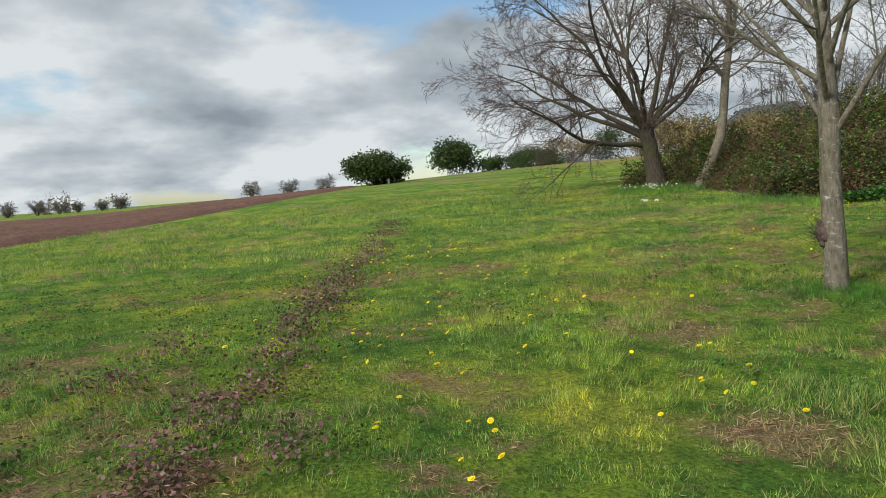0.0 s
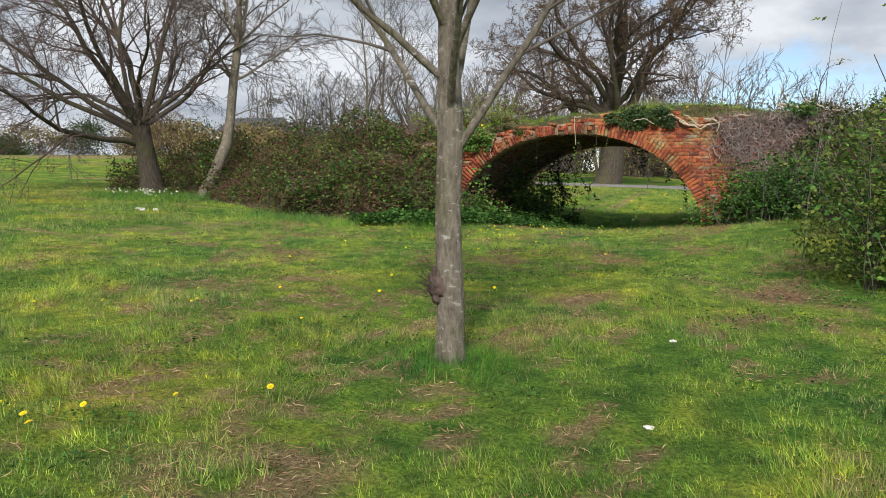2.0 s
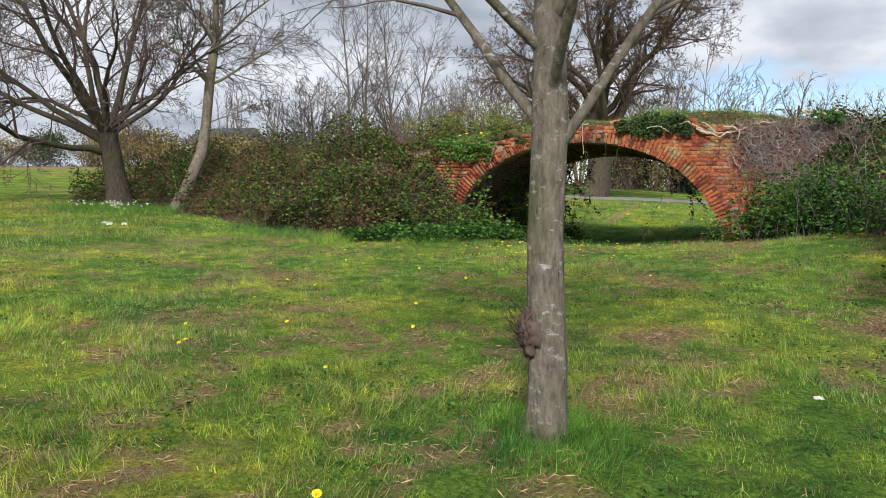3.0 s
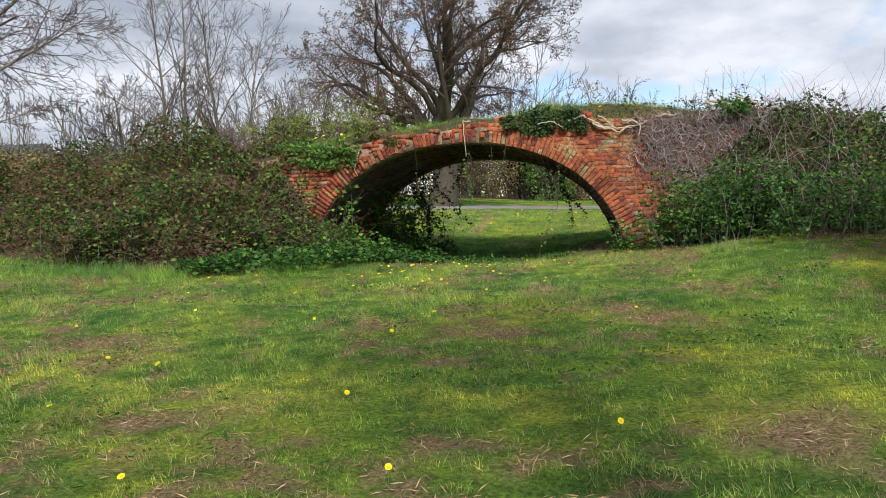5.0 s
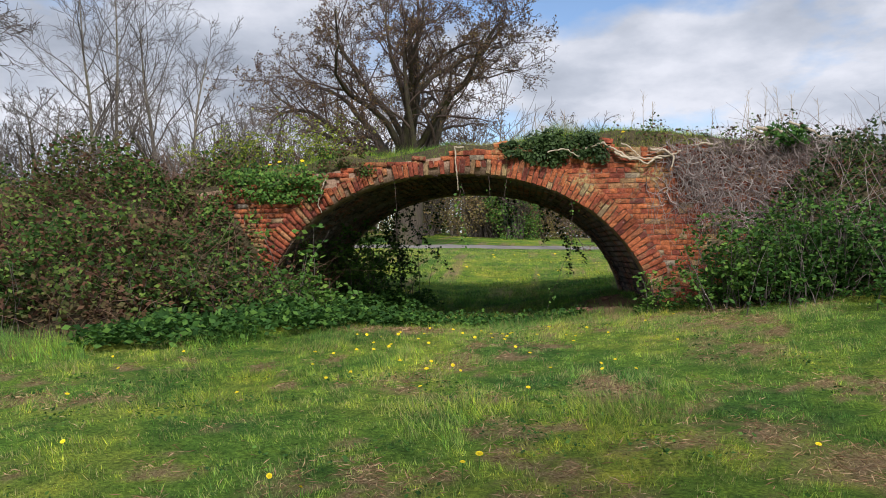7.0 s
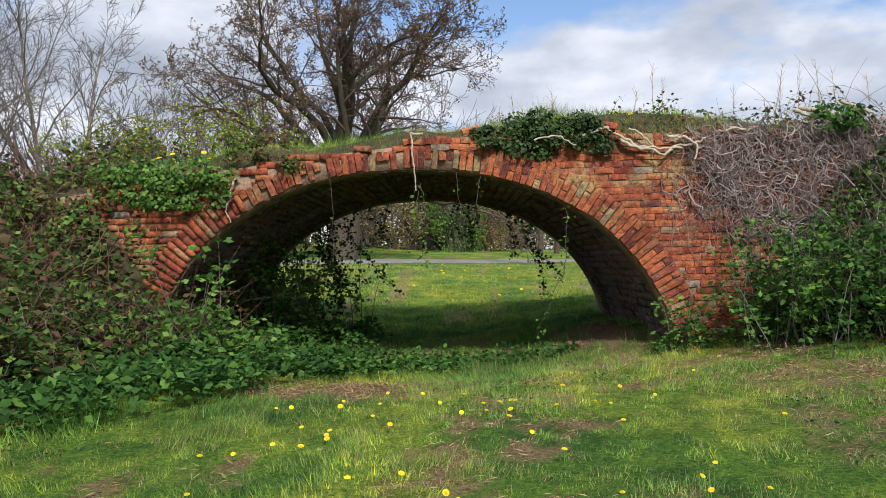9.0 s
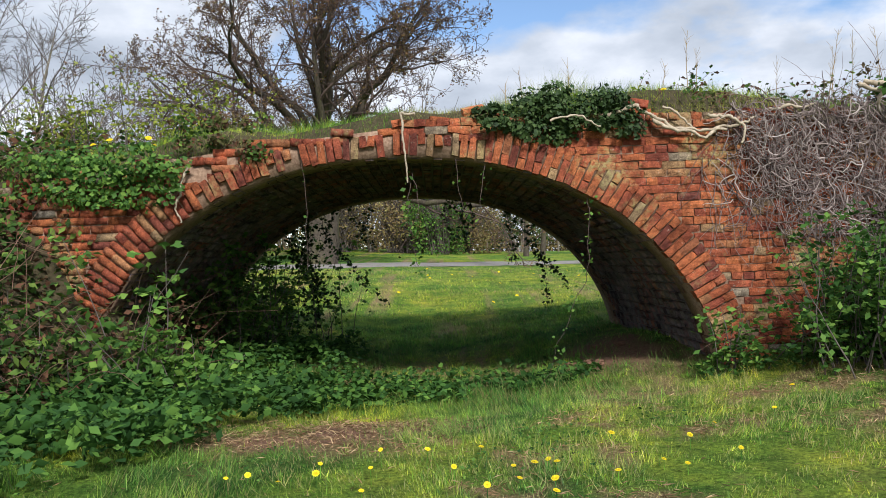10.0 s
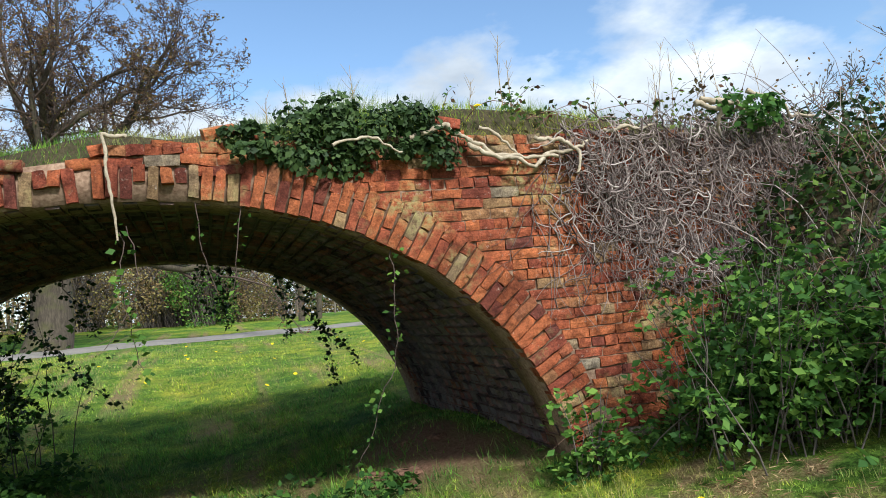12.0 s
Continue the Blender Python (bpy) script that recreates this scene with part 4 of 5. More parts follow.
def bush(name, x, y, w, d, h, n, size, leaf, label, seed, group="", zoff=0.0, stems=24, category="bush", stem_mat=None):
    """Uneven leaf masses on twiggy stems, with gaps."""
    r = np.random.default_rng(seed); z = float(ground(x, y)) + zoff
    thing = empty(name, (x, y, z), label, category, group)
    k = 16; c = np.stack([r.uniform(-0.36, 0.36, k) * w, r.uniform(-0.36, 0.36, k) * d, h * r.uniform(0.12, 0.72, k)], 1); rad = r.uniform(0.16, 0.32, k)
    i = r.integers(0, k, n); v = r.normal(size=(n, 3)); v /= np.linalg.norm(v, axis=1)[:, None]
    q = r.uniform(0.35, 1.0, n)[:, None] ** 0.5 * rad[i][:, None]
    P = c[i] + v * q * np.array([w, d, h * 0.95]) + r.normal(0, size * 0.8, (n, 3)); P[:, 2] = np.clip(P[:, 2], 0.02 * h, None)
    part("foliage", leaves(P + np.array([x, y, z]), size), leaf, thing, "", False, "stuff")
    rr = random.Random(seed); lines = []
    for j in range(stems):
        e = c[rr.randrange(k)] + np.array([rr.uniform(-.3, .3) * w * .5, rr.uniform(-.3, .3) * d * .5, rr.uniform(0.1, .45) * h])
        s = np.array([rr.uniform(-.15, .15) * w, rr.uniform(-.15, .15) * d, -0.05]); t = np.linspace(0, 1, 5)[:, None]
        L = s + (e - s) * t + np.array([rr.gauss(0, .05), rr.gauss(0, .05), 0.12 * h]) * np.sin(t * math.pi)
        lines.append((L + np.array([x, y, z]), np.linspace(0.012, 0.004, 5) * max(1, h / 2.5)))
    part("stem_mass", tubes(lines, 4), stem_mat or TWIG, thing, "", False, "stuff")
    return thing


bush("hawthorn_bush", -70.5, 26.2, 7.6, 6, 3.5, 9000, 0.28, HAW, "dense dark green rounded bush on the field's crest", 1, "crest bushes")
bush("hawthorn_bush", -75.5, 37.6, 5.4, 5, 4.6, 7000, 0.28, HAW, "dense dark green rounded bush on the field's crest", 2, "crest bushes")
for k, (x, y, w, h) in enumerate(((-74, 41.5, 4, 2.0), (-74, 45.5, 3.6, 1.8), (-73.5, 49, 3.4, 1.6))):
    bush("low_bush", x, y, w, 3, h, 2400, 0.24, HAW, "low dark green bush on the field's crest", 5 + k, "crest bushes")
for k, (x, y, w, h, leaf) in enumerate(((-67.5, 43.5, 6, 2.6, HAW), (-65.2, 46.5, 6, 3.4, BROWNLEAF), (-63.2, 49.3, 6, 3.9, HAW), (-60.6, 52.2, 6, 4.3, BROWNLEAF), (-60, 55, 8, 4.6, BROWNLEAF), (-54, 55, 8, 4.4, HAW), (-48, 54, 7, 4.4, BROWNLEAF), (-42, 47, 6, 3.6, HAW), (-37.5, 36.5, 6.0, 3.5, BROWNLEAF), (-34.6, 39, 6.0, 3.4, BROWNLEAF), (-31, 41, 5.5, 3.5, HAW), (-27, 33, 4.5, 2.6, BROWNLEAF))):
    bush("hedgerow_bush", x, y, w, 5, h, 4200, 0.16, leaf, "green evergreen hedge bush behind the trees" if leaf is HAW else "brown budding scrub bush behind the trees", 12 + k, "hedgerow", 0.0, 60)
for k, (x, y, w, h, leaf) in enumerate(((-22, 49, 8, 5.4, BROWNLEAF), (-17, 51, 7, 5.6, BROWNLEAF), (-12.5, 51.5, 7, 5.2, BROWNLEAF), (-8.5, 52, 6, 4.6, BROWNLEAF), (-5.6, 53, 5, 3.6, BROWNLEAF), (-6.6, 50.5, 3.0, 4.8, ELDER), (-27, 48, 8, 5, BROWNLEAF), (-20, 56, 9, 5, BROWNLEAF), (-13, 57, 9, 5, BROWNLEAF), (-6, 58, 9, 4.4, BROWNLEAF))):
    bush("thicket", x, y, w, 6, h, 5200, 0.13, leaf, "brown leafless thicket beyond the lane" if leaf is BROWNLEAF else "fresh green ivy-clad bush in the thicket", 30 + k, "thicket beyond the lane", -0.1, 260, "bush", TWIG_GREY)
for k in range(8):
    bush("lane_hedge", -16 + k * 5.2, 76 + (k % 3) * 2, 7, 5, 3.2 + (k * 13 % 4) * 0.5, 2200, 0.3, BROWNLEAF if k % 3 else HAW, "brown leafless hedge at the back of the far field", 60 + k, "far field hedge", -0.2, 40, "hedge")
for k in range(9):
    stem_tree("thicket_tree", -26 + k * 2.6, 53 + (k % 3), 6.5 + (k * 37 % 5) * 0.5, 80 + k, 5, "bare twiggy tree in the thicket beyond the lane", 0.3, 2, (12, 6), 0.016, 0.6, 0.38, "thicket trees", 0.2)
for k in range(26):
    a = radians(88 + k * 2.2 + (k * 53 % 7) * 0.3); q = 330 + (k * 71 % 90)
    bush("far_tree", -q * math.sin(a) if k % 5 else -q * math.sin(a) * 1.05, q * math.cos(a), 11, 9, 8 + (k * 29 % 5), 260, 0.9, BROWNLEAF if k % 3 else HAW, "far bare tree on the horizon", 100 + k, "horizon trees", -1.0, 30, "tree")
for k in range(14):
    bush("far_hedge", -110 + k * 17, 150 + (k % 3) * 9, 18, 10, 6 + (k * 31 % 4), 800, 0.75, BROWNLEAF if k % 2 else HAW, "far wooded hedge line", 140 + k, "far hedge line", -1.0, 20, "hedge")


for k, (x, y, h) in enumerate(((-297, -26, 8.5), (-300, -17, 8.5), (-298, -10, 8), (-303, -4, 6.5), (-300, 4, 6.5), (-296, 10, 7.5), (-292, 57, 10), (-289, 71, 9.5), (-283, 84, 11))):
    stem_tree("horizon_tree", x, y, h * 0.62, 170 + k, 7, "far bare round-headed tree on the horizon", 0.45, 2, (14, 9), 0.045, 1.1, 0.5, "horizon trees", -0.2, None, -0.2, 0.25)


def bank_cover(name, f, xs, ys, n, keep, size, leaf, label, high, seed):
    """Leaves and stems over a bank's surface."""
    r = np.random.default_rng(seed)
    x, y = r.uniform(*xs, n), r.uniform(*ys, n); z = f(x, y); g = ground(x, y)
    ok = keep(x, y, z - g); x, y, z = x[ok], y[ok], z[ok]
    lump = sm(0.28, 0.85, 0.55 * vn(x, y, 1.1, seed) + 0.45 * vn(x, y, 2.6, seed + 1)) * 1.6
    P = np.stack([x, y, z + r.uniform(0, 1, len(x)) ** 0.7 * high * (0.25 + 1.1 * lump)], 1)
    return stuff(name, leaves(P, size, 0.25), leaf, label, "bramble")


def stems_over(name, f, xs, ys, n, keep, mat, label, length, high, seed, rad=0.0035):
    r = random.Random(seed); L = []
    for _ in range(n):
        x, y = r.uniform(*xs), r.uniform(*ys); z = float(f(x, y))
        if not keep(np.array(x), np.array(y), z - float(ground(x, y))):
            continue
        a = r.uniform(0, 6.28)
        L.append(limb(r, (x, y, z), (math.cos(a) * 0.7, math.sin(a) * 0.7 - 0.2, 1.0), length * r.uniform(0.5, 1.3), rad, 0.0015, 6, 0.16, -1.5 * high))
    return stuff(name, tubes(L, 3), mat, label, "stems")


raised = lambda x, y, h: h > 0.0
bank_cover("bramble_cover", bank_left, (-24, -8.7), (13.6, 22.5), 140000, raised, 0.075, BRAMBLE, "tangled dark green and brown brambles covering the bank", 0.62, 51)
bank_cover("bramble_cover", bank_right, (-4.2, 6.8), (10.8, 23.0), 95000, raised, 0.066, BRAMBLE, "tangled green brambles and ivy covering the bank", 0.30, 52)
bank_cover("scrub_cover", bank_right, (-4.1, 2.5), (12, 19), 22000, raised, 0.07, IVY, "dark green leaves growing through the bank", 0.28, 53)
stems_over("bramble_stems", bank_left, (-22, -9), (13.8, 21), 4600, raised, TWIG_RED, "arching reddish bramble stems on the bank", 0.95, 0.6, 54, 0.0045)
stems_over("bramble_stems", bank_right, (-3.6, -0.5), (15.3, 17.8), 260, raised, IVYSTEM, "pale dead upright stems in the scrub beside the wall", 1.25, 0.12, 56, 0.0065)
stems_over("bramble_stems", bank_right, (-4, 3), (11, 21), 2200, raised, TWIG_RED, "arching reddish bramble stems on the bank", 0.95, 0.6, 55, 0.0045)

# ---- grass ----


def lawn(name, n, xs, ys, hmin, hmax, width, keep, mat, label, seed, lean=0.8):
    r = np.random.default_rng(seed)
    x, y = r.uniform(*xs, n), r.uniform(*ys, n); ok = keep(x, y, r.uniform(0, 1, n)); x, y = x[ok], y[ok]
    dr = dryness(x, y); bare = np.maximum(spots(x, y, BARE), 0)
    ok = (r.uniform(0, 1, len(x)) > bare * 0.93) & (r.uniform(0, 1, len(x)) > dr * 0.6); x, y, dr = x[ok], y[ok], dr[ok]
    tuft = sm(0.42, 0.78, vn(x, y, 1.8, seed) * 0.6 + vn(x, y, 0.5, seed + 3) * 0.4)
    h = (hmin + (hmax - hmin) * tuft) * r.uniform(0.4, 1.2, len(x)) * (1 - 0.55 * dr) * (0.35 + 1.4 * sm(0.25, 0.75, vn(x, y, 7.5, seed + 9)))
    yellow = np.clip(0.95 * r.uniform(0, 1, len(x)) ** 3 * (0.35 + 0.9 * vn(x, y, 1.1, 19)) + dr * r.uniform(0.2, 1.0, len(x)), 0, 1)
    w = width * r.uniform(0.7, 1.3, len(x))
    return stuff(name, spears(x, y, ground(x, y) - 0.006, h, w, lean), mat, label, "grass", {"dry": np.repeat(yellow, 3)})


def open_lawn(x, y, u):
    bank = np.maximum(bank_left(x, y), bank_right(x, y)) - ground(x, y) < 0.05
    return bank & (y < 24)


def near_strip(x, y, u):
    """The stretch of field beside the footway, thinning out to either side."""
    line = -0.4 - 0.55 * np.clip(y, 0, 9) - 0.15 * np.clip(y - 9, 0, 9)
    return open_lawn(x, y, u) & (u < np.interp(np.abs(x - line + 1.2), [0, 4.0, 8.0], [1.0, 0.8, 0.25]))


lawn("meadow_grass", 900000, (-13.0, 0.8), (-1.0, 18.0), 0.030, 0.09, 0.0046, near_strip, BLADE, "short rough mown grass", 61)
lawn("meadow_grass", 110000, (-13.0, 0.5), (-1.0, 18.0), 0.07, 0.13, 0.0042, lambda x, y, u: open_lawn(x, y, u) & (0.6 * vn(x, y, 0.9, 77) + 0.4 * vn(x, y, 3.1, 78) > 0.58), LUSH, "tufts of longer lush green grass", 62)
lawn("meadow_grass", 190000, (-34, -13.0), (-4, 17.5), 0.05, 0.13, 0.011, open_lawn, BLADE, "rough mown grass further across the field", 63)
lawn("meadow_grass", 150000, (-12.5, 3), (18, 36), 0.035, 0.08, 0.011, lambda x, y, u: (y > 18), BLADE, "mown lawn under and beyond the arch", 64)


lawn("meadow_grass", 60000, (-9.9, -4.3), (17.7, 24.0), 0.05, 0.11, 0.008, lambda x, y, u: u < 1, LUSH, "damp dark green grass in the shade under the arch", 67)


def top_grass():
    r = np.random.default_rng(65); n = 60000
    x = r.uniform(-11.0, -2.0, n); y = FACE + 0.05 + 4.0 * r.uniform(0, 1, n) ** 2.6
    z = top_z(x, y)
    h = r.uniform(0.03, 0.13, n) * (0.3 + 2.0 * vn(x, y, 2.3, 66) * vn(x, y, 7.0, 68) + 1.5 * np.exp(-((x + 5.5) / 0.7) ** 2))
    dr = np.clip(0.75 * sm(0.5, 0.75, vn(x, y, 1.6, 67)) * r.uniform(0.3, 1, n), 0, 1)
    stuff("bridge_top_grass", spears(x, y, z - 0.01, h, 0.0042, 0.8), BLADE, "grass growing along the top of the brick arch", "grass", {"dry": np.repeat(dr, 3)})


top_grass()

# ---- growth on the bridge ----


def ivy_patch(name, centre, half, n, size, leaf, label, seed, lumps=10, category="ivy"):
    """A thick mat of leaves bulging out of the wall towards -y."""
    r = np.random.default_rng(seed); c = np.array(centre); hh = np.array(half)
    k = c + r.uniform(-0.85, 0.85, (lumps, 3)) * hh; rad = r.uniform(0.14, 0.42, lumps)
    i = r.integers(0, lumps, n); v = r.normal(size=(n, 3)); v /= np.linalg.norm(v, axis=1)[:, None]
    P = k[i] + v * (r.uniform(0.2, 1, n) ** 0.4 * rad[i])[:, None] * hh
    nn = unit_rows(v + np.array([0, -0.9, 0.35]))
    return stuff(name, leaves(P, size, 0.0, 0.8, nn), leaf, label, category)


def unit_rows(v):
    return v / (np.linalg.norm(v, axis=1)[:, None] + 1e-9)


ivy_patch("ivy_clump", (-5.50, FACE - 0.04, 2.83), (0.56, 0.13, 0.30), 3800, 0.045, IVY, "dark ivy hanging over the top of the arch", 1, 46)
ivy_patch("ivy_clump", (-6.15, FACE - 0.05, 2.86), (0.30, 0.12, 0.16), 700, 0.05, IVY, "thin ivy trailing beside the crown of the arch", 2, 8)
ivy_patch("weed_clump", (-9.85, FACE - 0.08, 2.42), (0.8, 0.22, 0.30), 2600, 0.05, ELDER, "green leafy weeds spilling over the wall top", 3, 60, "weeds")
ivy_patch("weed_clump", (-8.75, FACE - 0.08, 2.74), (0.45, 0.15, 0.22), 900, 0.04, BRAMBLE, "dry and green weeds on the wall top", 4, 24, "weeds")
ivy_patch("elder_growth", (-2.55, FACE - 0.12, 2.98), (0.34, 0.24, 0.15), 380, 0.06, NETTLE, "fresh green elder leaves on the wall top", 5, 26, "weeds")
ivy_patch("elder_growth", (-1.1, FACE - 0.1, 2.45), (0.8, 0.4, 0.32), 3200, 0.055, BRAMBLE, "green brambles over the end of the wall", 6, 40, "weeds")
ivy_patch("weed_clump", (-10.8, FACE - 0.4, 1.95), (0.5, 0.35, 0.40), 2000, 0.055, BRAMBLE, "brambles leaning on the end of the wall", 7, 30, "weeds")


def stalk_bush(name, x, y, w, h, n, seed, label, leaf=None, size=0.062, per=55, zoff=0.0, lean=0.25, stem=None):
    """Upright stems, each with leaves set along it."""
    r = random.Random(seed); z = float(max(ground(x, y), 0)) + zoff
    thing = empty(name, (x, y, z), label, "bush"); L, Q = [], []
    for _ in range(n):
        px, py = x + r.gauss(0, w * 0.45), y + r.gauss(0, w * 0.3)
        P, R = limb(r, (px, py, float(ground(px, py)) + zoff), (r.gauss(0, lean), r.gauss(-0.12, lean), 1), h * r.uniform(0.5, 1.1), 0.007, 0.002, 7, 0.10, -0.1)
        L.append((P, R))
        for _ in range(per // 5):     # leaflets in fives
            t = r.uniform(0.12, 1.0) * (len(P) - 1); i = min(int(t), len(P) - 2); q = P[i] + (P[i + 1] - P[i]) * (t - i)
            c = q + np.array([r.gauss(0, 0.10), r.gauss(0, 0.10), r.gauss(0, 0.03)])
            Q += [c + np.array([r.gauss(0, 0.028), r.gauss(0, 0.028), r.gauss(0, 0.012)]) for _ in range(5)]
    part("stem_mass", tubes(L, 4), stem or TWIG_GREY, thing, "", False, "stuff")
    part("foliage", leaves(np.array(Q), size, 0.45), leaf or ELDER, thing, "", False, "stuff")


for k, (x, y, w, h, n) in enumerate(((-3.45, 17.3, 0.5, 1.25, 46), (-2.9, 17.1, 0.7, 1.3, 60), (-2.2, 16.6, 0.8, 1.2, 44), (-3.2, 16.9, 0.7, 1.0, 40), (-1.6, 15.4, 0.9, 1.4, 60), (-0.8, 14.0, 0.9, 1.3, 50), (-1.1, 11.4, 0.8, 1.5, 60), (-1.15, 10.1, 0.8, 1.7, 70), (-2.6, 16.3, 0.7, 1.2, 60))):
    stalk_bush("elder_bush", x, y, w, h, n, 200 + k, "fresh green elder shoots against the brick wall" if y > 16.3 else "green scrub at the foot of the bank", ELDER if k % 2 else NETTLE)
stalk_bush("young_elder", -9.2, 17.35, 0.22, 1.45, 9, 220, "young green elder sapling at the overgrown foot of the arch", ELDER, 0.085)
stalk_bush("young_elder", -8.95, 17.5, 0.3, 0.7, 14, 221, "young green elder sapling at the overgrown foot of the arch", ELDER, 0.08)
stalk_bush("inner_scrub", -9.2, 20.4, 0.6, 1.6, 40, 222, "green shrub growing against the vault wall inside the arch", ELDER, 0.075)
stalk_bush("inner_scrub", -9.3, 22.6, 0.9, 1.7, 46, 223, "green shrub at the far mouth of the arch", ELDER, 0.075)
stalk_bush("bramble_clump", -10.1, 16.7, 0.7, 0.9, 50, 224, "bramble tangle at the overgrown foot of the arch", BRAMBLE, 0.075)
stalk_bush("bramble_clump", -10.6, 15.7, 0.9, 0.9, 60, 225, "bramble tangle at the foot of the bank", BRAMBLE, 0.075)
stalk_bush("bramble_clump", -12.3, 15.0, 1.0, 0.9, 60, 226, "bramble tangle at the foot of the bank", BRAMBLE, 0.075)
stalk_bush("leafy_sapling", -1.5, 10.2, 0.6, 3.1, 12, 228, "slim leafy sapling rising from the scrub", OLIVE, 0.06, 60)
stalk_bush("shoot", -4.35, 17.65, 0.12, 0.55, 9, 227, "small leafy shoot at the foot of the brick pier", ELDER, 0.06)


bush("field_edge_bush", -1.15, 10.6, 2.3, 2.4, 2.2, 11000, 0.055, OLIVE, "dense olive-green bush at the edge of the field", 401, "", 0.0, 60)
bush("field_edge_bush", -0.9, 13.0, 2.4, 2.2, 1.9, 8000, 0.06, BRAMBLE, "tangled green and brown bush at the edge of the field", 402, "", 0.0, 60)


stalk_bush("budding_shrub", -9.5, 19.6, 0.9, 1.0, 34, 230, "yellow-green budding shrub on the bank behind the wall", LIME, 0.045, 70, 2.35, 0.22)
stalk_bush("budding_shrub", -10.9, 19.4, 0.8, 0.8, 26, 231, "yellow-green budding shrub on the bank behind the wall", LIME, 0.045, 60, 2.1, 0.25)


def nettles():
    r = np.random.default_rng(71); n = 56000
    x, y = r.uniform(-10.6, -5.2, n), r.uniform(13.8, 21.6, n)
    line = np.interp(x, [-10.6, -9.6, -8.9, -8.35, -8.1, -7.5, -6.5, -5.2], [14.0, 14.2, 14.8, 15.5, 17.0, 17.7, 18.1, 18.6])
    ok = (y > line + 0.25 * (vn(x, y, 2, 3) - 0.3)) & (r.uniform(0, 1, n) < 1.1 - 0.35 * np.clip(y - 17, 0, 9) * sm(-8.6, -7.2, x)) & (vn(x, y, 1.9, 8) > 0.36); x, y = x[ok], y[ok]
    h = 0.06 + 0.32 * vn(x, y, 2.5, 4) * sm(-5.6, -8.6, x) + 0.06 * vn(x, y, 5, 6)
    P = np.stack([x, y, ground(x, y) + h * r.uniform(0.3, 1.0, len(x))], 1)
    stuff("nettle_bed", leaves(P, 0.078, 0.5, 0.62), NETTLE, "low bed of young green nettles at the mouth of the arch", "nettles")
    n = 5000; x, y = r.uniform(-4.6, -2.2, n), r.uniform(15.2, 17.9, n); ok = y > np.interp(x, [-4.6, -3.4, -2.2], [17.5, 17.1, 15.2]); x, y = x[ok], y[ok]
    P = np.stack([x, y, ground(x, y) + (0.06 + 0.22 * vn(x, y, 2.5, 5)) * r.uniform(0.3, 1, len(x))], 1)
    stuff("nettle_bed", leaves(P, 0.055, 0.6, 0.6), NETTLE, "low green weeds at the foot of the brick pier", "nettles")
    x, y = r.uniform(-13.5, -9.0, 15000), r.uniform(13.4, 16.0, 15000)
    foot = np.interp(x, [-13.5, -11, -9.6, -9], [14.5, 13.8, 14.2, 14.8]); ok = (y > foot - 0.25) & (y < foot + 0.7) & (vn(x, y, 0.8, 9) > 0.35); x, y = x[ok], y[ok]
    stuff("long_grass", spears(x, y, ground(x, y), r.uniform(0.08, 0.27, len(x)), 0.0055, 0.7), LUSH, "long bright grass along the foot of the bank", "grass", {"dry": np.repeat(r.uniform(0, 0.3, len(x)), 3)})


nettles()


def dead_ivy():
    """Leafless ivy stems matted over the wall beside the arch."""
    r = random.Random(73); L = []
    for _ in range(2200):
        x = r.uniform(-4.15, -1.85); z = r.uniform(1.75, 2.98)
        if z < 1.75 + max(0.0, (-3.5 - x)) * 1.5 and r.random() < 0.85:
            continue
        a = r.gauss(-math.pi / 2 + 0.25, 0.6); P = [np.array([x, FACE - 0.02 - r.uniform(0, 0.09), z])]
        for _ in range(7):
            a += r.gauss(0, 0.6); s = r.uniform(0.025, 0.06)
            q = P[-1] + np.array([math.cos(a) * s, r.gauss(0, 0.008), math.sin(a) * s]); q[1] = min(max(q[1], FACE - 0.14), FACE - 0.014); P.append(q)
        rad = r.choice((0.003, 0.0035, 0.0045, 0.006, 0.008)); L.append((np.array(P), np.linspace(rad, rad * 0.5, len(P))))
    for _ in range(60):     # long thin runners towards the arch
        x = r.uniform(-4.4, -3.5); z = r.uniform(2.2, 2.75); a = r.gauss(-1.2, 0.35); P = [np.array([x, FACE - 0.03, z])]
        for _ in range(12):
            a += r.gauss(0, 0.25); P.append(P[-1] + np.array([math.cos(a) * 0.07, r.gauss(0, 0.004), math.sin(a) * 0.07]))
        L.append((np.array(P), np.linspace(0.0045, 0.0015, 13)))
    stuff("dead_ivy", tubes(L, 3), IVYSTEM, "grey-brown mat of dead ivy stems on the wall", "ivy stems")


dead_ivy()


def root(name, pts, rad, seed, label="bleached twisted ivy root on the wall top", mat=None, wob=0.02):
    r = random.Random(seed); pts = np.array(pts, float); n = 8 * (len(pts) - 1) + 1; s = np.linspace(0, len(pts) - 1, n)
    P = np.stack([np.interp(s, range(len(pts)), pts[:, j]) for j in range(3)], 1)
    for j in range(3):
        P[:, j] += wob * np.convolve(np.array([r.gauss(0, 1) for _ in range(n + 4)]), np.ones(5) / 5, "valid") * (1.6 if j != 1 else 0.8)
    bump = 1 + 0.25 * np.array([r.uniform(-1, 1) for _ in range(n)])
    ob = mesh_from(name, *tubes([(P, np.linspace(rad, rad * 0.5, n) * bump)], 7), mat or ROOT, None, True)
    return tagged(ob, label, "root", "roots on the bridge")


